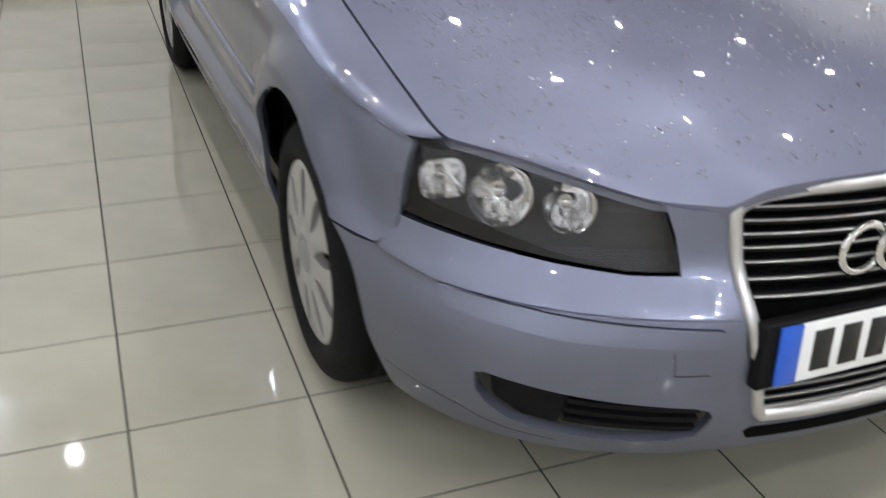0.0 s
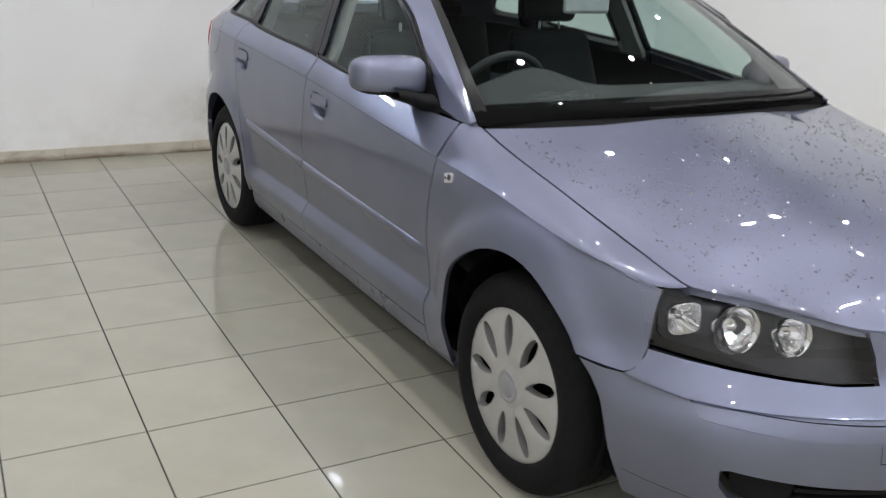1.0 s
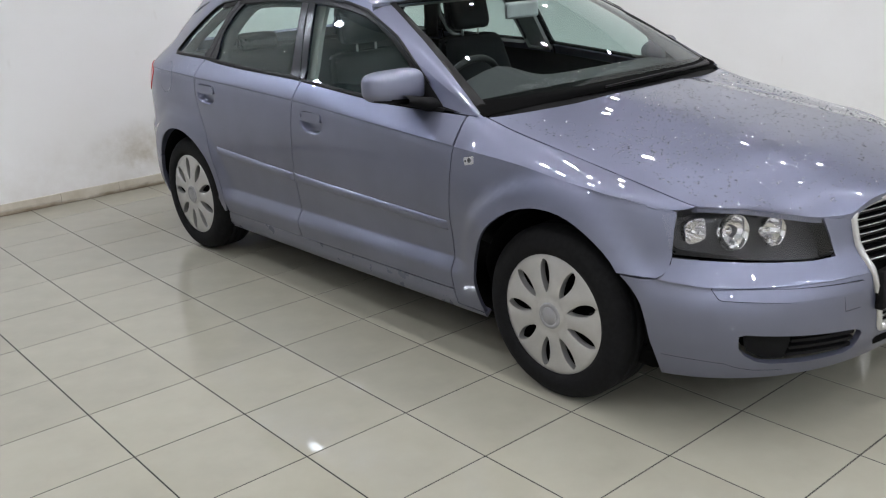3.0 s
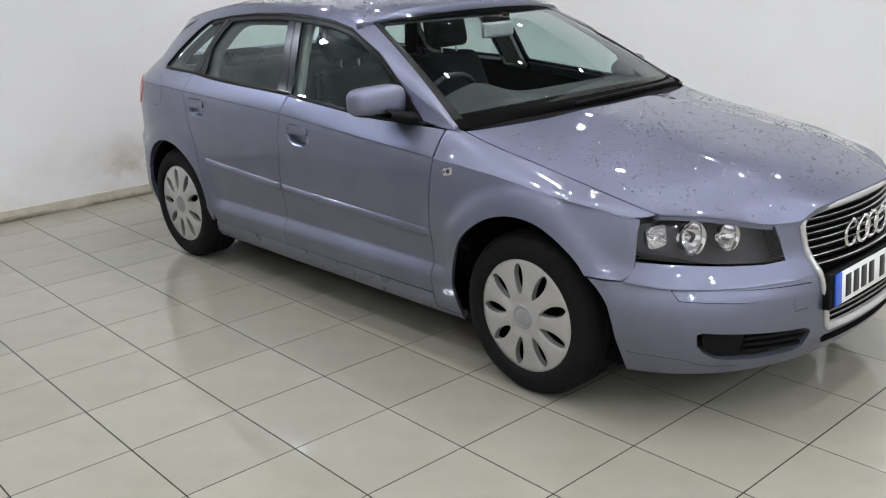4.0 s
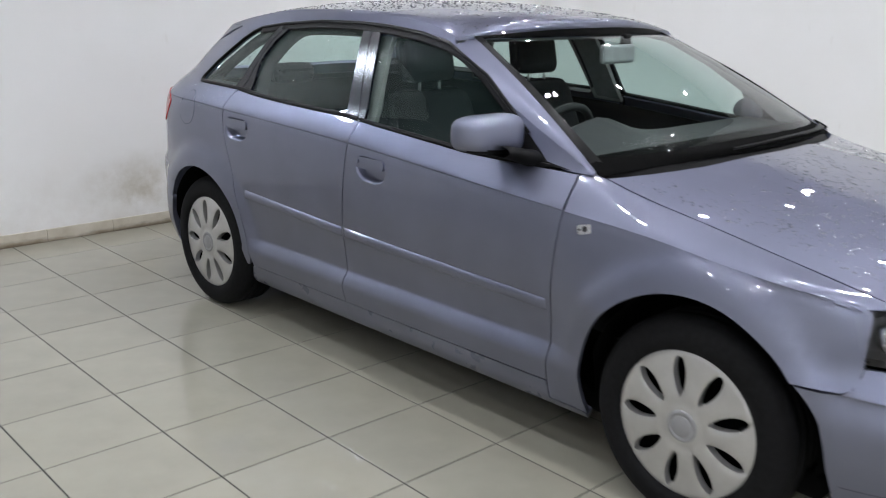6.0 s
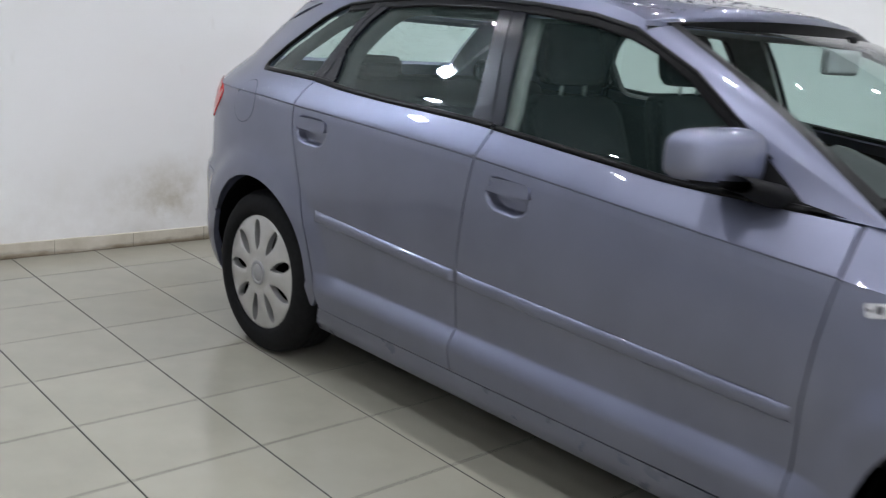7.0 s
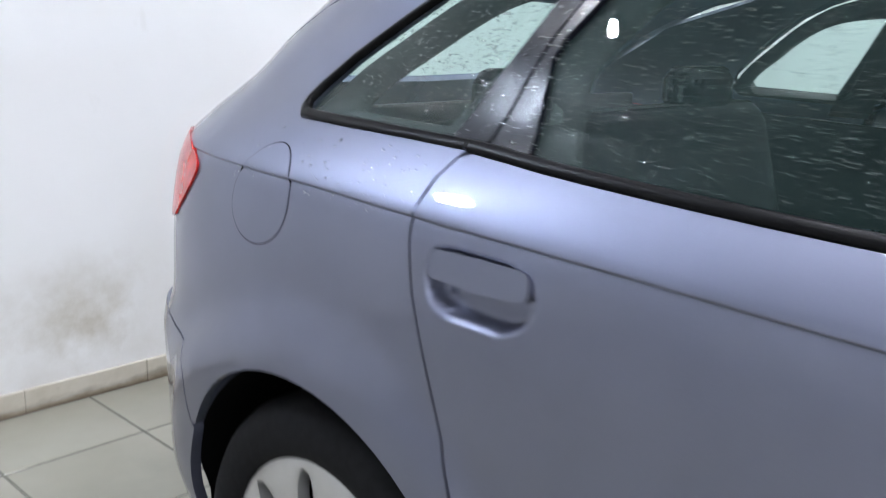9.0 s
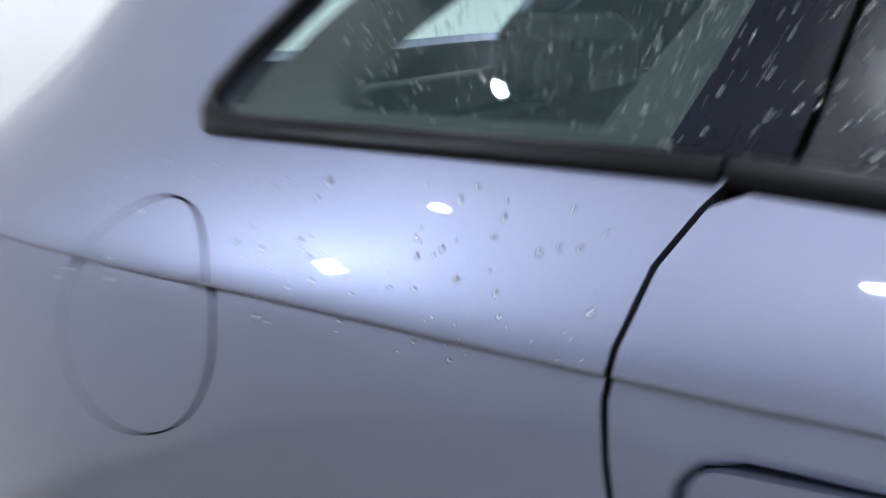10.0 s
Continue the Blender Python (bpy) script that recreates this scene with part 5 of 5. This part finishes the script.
# ---- cabin ----
def soft_box(name, x0, y0, z0, x1, y1, z1, r, material, parent, lean=0.0, label="", pinch=0.0):
    bm = bmesh.new()
    v = box(bm, x0, y0, z0, x1, y1, z1)
    bmesh.ops.subdivide_edges(bm, edges=bm.edges[:], cuts=3, use_grid_fill=True)
    sel = [e for e in bm.edges if len(e.link_faces) == 2 and e.calc_face_angle(0) > 1.0]
    bmesh.ops.bevel(bm, geom=sel, offset=r, segments=3, profile=0.5, affect="EDGES")
    for v in bm.verts:
        t = (v.co.z - z0) / (z1 - z0)
        v.co.y += lean * t
        v.co.x = (x0 + x1) / 2 + (v.co.x - (x0 + x1) / 2) * (1 - pinch * t * t)
    return part(name, bm, material, parent, label)


def seat(x, y):
    base = new("seat")
    base.parent = car
    soft_box("cushion", x - 0.26, y - 0.28, 0.40, x + 0.26, y + 0.24, 0.56, 0.05, SEAT, base)
    back = soft_box("backrest", x - 0.25, y + 0.14, 0.50, x + 0.25, y + 0.27, 1.06, 0.055, SEAT, base, lean=0.18, pinch=0.22)
    soft_box("headrest", x - 0.135, y + 0.325, 1.090, x + 0.135, y + 0.43, 1.275, 0.045, SEAT, base, lean=0.035, pinch=0.06)
    for q in (-1, 1):
        bm = bmesh.new()
        bmesh.ops.create_cone(bm, cap_ends=True, segments=10, radius1=0.006, radius2=0.006, depth=0.10, matrix=Matrix.Translation((x + q * 0.055, y + 0.368, 1.075)))
        part("post", bm, SATIN, base)


for sx, sy in ((-0.365, 1.22), (0.365, 1.275)):
    seat(sx, sy)
bench = new("rear_seat")
bench.parent = car
soft_box("cushion", -0.62, 2.02, 0.42, 0.62, 2.42, 0.58, 0.05, SEAT, bench)
soft_box("backrest", -0.62, 2.42, 0.52, 0.62, 2.54, 1.02, 0.05, SEAT, bench, lean=0.14)
for hx in (-0.34, 0.34):
    soft_box("headrest", hx - 0.12, 2.57, 1.00, hx + 0.12, 2.66, 1.105, 0.04, SEAT, bench)
# added panel that blocks the view of the tail lamps' inner faces
soft_box("hatch_blocker", -0.60, 2.94, 0.60, 0.60, 2.97, 1.012, 0.008, DASH, car)
soft_box("parcel_shelf", -0.58, 2.60, 0.93, 0.58, 2.93, 0.955, 0.01, DASH, car)
bm = bmesh.new()
rows = []
for k in range(21):
    u = -1 + k / 10
    hood = 0.075 * math.exp(-(((u + 0.5) / 0.27) ** 2))
    front_pt = windscreen(u * 0.97, 0.02, -0.03)
    rows.append([bm.verts.new(p) for p in ((front_pt.x, front_pt.y, front_pt.z), (0.70 * u, 0.58, 0.945 + hood * 0.4), (0.70 * u, 0.74, 0.955 + hood), (0.70 * u, 0.82, 0.92 + hood), (0.70 * u, 0.84, 0.80), (0.70 * u, 0.78, 0.45), (0.70 * u, 0.3, 0.40))])
for a, b in zip(rows, rows[1:]):
    for j in range(6):
        bm.faces.new((a[j], a[j + 1], b[j + 1], b[j]))
part("dashboard", bm, DASH_TOP, car, "dark grey dashboard")
bm = bmesh.new()
lathe(bm, [(0.185 + 0.015 * math.cos(a), 0.015 * math.sin(a)) for a in (2 * math.pi * j / 10 for j in range(11))], 40)
for a in (0, 180, 270):
    v = box(bm, -0.012, 0.04, -0.018, 0.012, 0.185, 0.018)
    bmesh.ops.rotate(bm, verts=v, cent=(0, 0, 0), matrix=Euler((radians(a), 0, 0)).to_matrix())
v = box(bm, -0.03, -0.07, -0.06, 0.02, 0.07, 0.06)
rounded(bm, v, 0.015)
bmesh.ops.rotate(bm, verts=bm.verts, cent=(0, 0, 0), matrix=Euler((0, radians(-25), radians(90))).to_matrix())
bmesh.ops.translate(bm, verts=bm.verts, vec=(-0.365, 0.92, 0.890))
part("steering_wheel", bm, DASH, car)
soft_box("interior_mirror", -0.095, 0.915, 1.190, 0.105, 0.945, 1.262, 0.014, MIRROR_GREY, car, label="silver grey interior mirror")
soft_box("mirror_stalk", 0.045, 0.925, 1.255, 0.090, 0.955, 1.300, 0.010, PLASTIC, car)
for sgn in (1, -1):
    fn = flat_body(sgn)
    inner = [(0.52, 0.30), (0.50, 0.90), (0.75, 0.918), (1.07, 0.938), (1.5, 0.97), (2.2, 1.0), (2.75, 1.02), (3.04, 0.99), (3.06, 0.70), (2.3, 0.70), (2.15, 0.30)]
    part("door_card", sheet([side_poly(inner, 0.06)], fn, 0.01, du=0.1, dv=0.1, off=-0.06, rim=False), DASH, car)
    ip = PILLAR_B1[:1] + [(1.44, 0.98), (1.60, 0.99), (1.69, 1.315), (1.52, 1.312)]
    part("inner_pillar", sheet([side_poly(ip[1:], 0.06)], fn, 0.02, du=0.06, dv=0.06, off=-0.045), LINING, car)
    part("inner_rear_pillar", sheet([side_poly([(2.36, 1.02), (2.46, 1.02), (2.28, 1.29), (2.16, 1.30)], 0.06)], fn, 0.02, du=0.06, dv=0.06, off=-0.035), DASH, car)
for sgn in (1, -1):
    bm, rows = bmesh.new(), []
    for k in range(13):
        u = k / 12
        a = windscreen(-sgn * 0.965, 0.02 + 0.96 * u, -0.014)
        y, z = 0.60 + 0.47 * u, 0.935 + 0.31 * u**0.9
        b = flat_body(sgn)(y, level(y, z), -0.035)
        m = a.lerp(b, 0.5) + Vector((sgn * 0.02, 0.0, -0.005))
        rows.append([bm.verts.new(q) for q in (a, m, b)])
    for p, q in zip(rows, rows[1:]):
        for j in range(2):
            bm.faces.new((p[j], p[j + 1], q[j + 1], q[j]))
    part("screen_pillar_lining", bm, LINING, car)
for sgn in (1, -1):  # dark trim round the rear side windows
    fn = flat_body(sgn)
    for outline, inner, name in ((GLASS_Q, 0.76, "quarter_trim"), (GLASS_R, 0.90, "door_frame_trim")):
        loop = dense(rounded_poly(outline, 0.05), 0.03)
        cy, cz = sum(p[0] for p in loop) / len(loop), sum(p[1] for p in loop) / len(loop)
        ring = []
        for y, z in loop:
            ring.append([((y - cy) * 1.05 + cy, (z - cz) * 1.05 + cz), ((y - cy) * inner + cy, (z - cz) * inner + cz)])
        bm, rows = bmesh.new(), []
        for (y0, z0), (y1, z1) in ring:
            s0, s1 = at_y(y0, z0), at_y(y1, z1)
            rows.append([bm.verts.new(fn(s0, level(s0, z0), -0.022)), bm.verts.new(fn(s1, level(s1, z1), -0.034)), bm.verts.new(fn(s1, level(s1, z1), -0.060))])
        for p, q in zip(rows, rows[1:] + rows[:1]):
            for j in range(2):
                bm.faces.new((p[j], p[j + 1], q[j + 1], q[j]))
        part(name, bm, INNER_TRIM, car)
part("headlining", sheet([[(-0.97, 1.16), (0.97, 1.16), (0.97, 2.68), (-0.97, 2.68)]], roof, 0.01, du=0.2, dv=0.2, off=-0.035, rim=False), LINING, car, "pale cabin headlining")
bm = bmesh.new()
v = box(bm, -0.76, -0.36, 0.165, 0.76, 2.95, 0.24)
rounded(bm, v, 0.02)
part("underbody", bm, DARK, car)
bm = bmesh.new()
box(bm, -0.50, -0.50, 0.24, 0.50, 0.30, 0.68)
part("engine_block", bm, DARK, car, smooth=False)

# ---- water drops ----
def drops(name, count, place, rmin, rmax, parent, seed, flat=0.55, material=DROP, cuts=1):
    rnd, bm = random.Random(seed), bmesh.new()
    proto = bmesh.new()
    bmesh.ops.create_icosphere(proto, subdivisions=cuts, radius=1.0)
    pv = [v.co.copy() for v in proto.verts]
    pf = [[v.index for v in f.verts] for f in proto.faces]
    proto.free()
    verts, faces = [], []
    for _ in range(count):
        got = place(rnd)
        if got is None:
            continue
        p, n = got
        r = rmin + (rmax - rmin) * rnd.random() ** 2.5
        q = Vector((0, 0, 1)).rotation_difference(n).to_matrix()
        sx, sy = r * rnd.uniform(0.8, 1.3), r * rnd.uniform(0.8, 1.3)
        k = len(verts)
        for c in pv:
            verts.append(p + q @ Vector((c.x * sx, c.y * sy, c.z * r * flat)))
        faces += [[i + k for i in f] for f in pf]
    me = bpy.data.meshes.new(name)
    me.from_pydata([tuple(v) for v in verts], [], faces)
    me.polygons.foreach_set("use_smooth", [True] * len(me.polygons))
    me.materials.append(material)
    ob = new(name, me)
    ob.parent = parent
    ob.visible_shadow = False
    ob["kind"] = "stuff"
    return ob


def surface_normal(fn, u, v, e=0.004):
    n = (fn(u + e, v) - fn(u - e, v)).cross(fn(u, v + e) - fn(u, v - e)).normalized()
    return n if n.z > -0.2 else -n


def on_bonnet(rnd):
    x, y = rnd.uniform(-0.70, 0.70), rnd.uniform(-0.78, 0.34)
    if noise.noise((x * 2.3, y * 2.3, 1.0)) + rnd.uniform(-0.4, 0.4) < -0.05 or y < bonnet_front(min(0.735, abs(x))) + 0.03 or y > 0.20 + 0.16 * (x / 0.74) ** 2:
        return None
    return bonnet(x, y), surface_normal(bonnet, x, y)


def on_roof(rnd):
    u, s = rnd.uniform(-0.95, 0.95), rnd.uniform(1.16, 2.68)
    return roof(u, s), surface_normal(roof, u, s)


def on_screen(rnd):
    u, v = rnd.gauss(-0.62, 0.10), rnd.gauss(0.125, 0.018)
    return windscreen(u, v, 0.001), surface_normal(windscreen, u, v)


def on_side(z0, z1, y0, y1, off):
    fn = flat_body(1)

    def place(rnd):
        y, z = rnd.uniform(y0, y1), rnd.uniform(z0, z1)
        s = at_y(y, z)
        b = level(s, z)
        if off < 0 and z < belt(y) - 0.005:
            return None
        return fn(s, b, off), skin_normal(s, b)

    return place


drops("bonnet_beading", 5200, on_bonnet, 0.0016, 0.0046, car, 3, flat=0.75, cuts=2)
drops("roof_beading", 3000, on_roof, 0.0018, 0.0060, car, 4, flat=0.65)
drops("glass_beading", 3600, on_side(1.02, 1.30, 1.61, 2.26, -0.0095), 0.0006, 0.0019, car, 5, material=GLASS_DROP)
drops("quarter_glass_beading", 900, on_side(1.04, 1.22, 2.36, 2.62, -0.0055), 0.0006, 0.0019, car, 6, material=GLASS_DROP)
drops("pillar_beading", 420, on_side(1.03, 1.27, 2.25, 2.40, 0.002), 0.0007, 0.0024, car, 8, material=GLASS_DROP)
drops("screen_beading", 260, on_screen, 0.0010, 0.0026, car, 9, material=GLASS_DROP)
drops("shoulder_beading", 130, on_side(0.93, 1.015, 2.40, 2.80, 0.0), 0.0010, 0.0030, car, 7, flat=0.4, material=GLASS_DROP)

# ---- skirting ----
skirt = new("baseboard")
tagged(skirt, "cream tile skirting with brown grime along the wall", "skirting", "", "structure")
x = WEST_X
rnd = random.Random(11)
while x < WALL_X - 0.02:
    bm = bmesh.new()
    x1 = min(x + TILE, WALL_X)
    v = box(bm, x + 0.0006, WALL_Y - 0.011 - rnd.uniform(0, 0.003), 0.0, x1 - 0.0006, WALL_Y - 0.0005, 0.075)
    rounded(bm, v, 0.002, 1)
    part("skirting_tile", bm, SKIRT_MAT, skirt, smooth=False)
    x = x1
y = WALL_Y - 0.012
while y > SOUTH_Y + 0.02:
    bm = bmesh.new()
    y1 = max(y - TILE, SOUTH_Y)
    v = box(bm, WALL_X - 0.011 - rnd.uniform(0, 0.003), y1 + 0.0015, 0.0, WALL_X - 0.0005, y - 0.0015, 0.075)
    rounded(bm, v, 0.002, 1)
    part("skirting_tile", bm, SKIRT_MAT, skirt, smooth=False)
    y = y1

# ---- floor tiles ----
tb = bmesh.new()
v = box(tb, 0.0024, 0.0024, -0.012, TILE - 0.0024, TILE - 0.0024, 0.0)
top = [e for e in tb.edges if all(w.co.z > -0.001 for w in e.verts)]
bmesh.ops.bevel(tb, geom=top, offset=0.0007, segments=1, affect="EDGES")
tile_mesh = mesh_of("tile", tb, TILE_MAT, smooth=False)
rest_v, rest_f = [], []
pv = [w.co.copy() for w in tile_mesh.vertices]
pf = [list(p.vertices) for p in tile_mesh.polygons]
i0, i1, j0, j1 = round(WEST_X / TILE), math.ceil(WALL_X / TILE), math.floor(SOUTH_Y / TILE), math.floor(WALL_Y / TILE)
for i in range(i0, i1):
    for j in range(j0, j1 + 1):
        dz = -rnd.uniform(0.0, 0.0003)
        if -4 <= i < 10 and -8 <= j <= j1 and j < j1:
            t = new("tile", tile_mesh)
            t.parent = floor
            t.location = (i * TILE, j * TILE, dz)
            t.rotation_euler = (rnd.uniform(-0.0006, 0.0006), rnd.uniform(-0.0006, 0.0006), 0)
        else:
            k = len(rest_v)
            lim = WALL_Y - 0.013
            rest_v += [(min(c.x + i * TILE, WALL_X), min(c.y + j * TILE, lim), c.z + dz) for c in pv]
            rest_f += [[q + k for q in f] for f in pf]
me = bpy.data.meshes.new("far_tiles")
me.from_pydata(rest_v, [], rest_f)
me.materials.append(TILE_MAT)
far = new("far_tiles", me)
far.parent = floor
far["kind"] = "stuff"
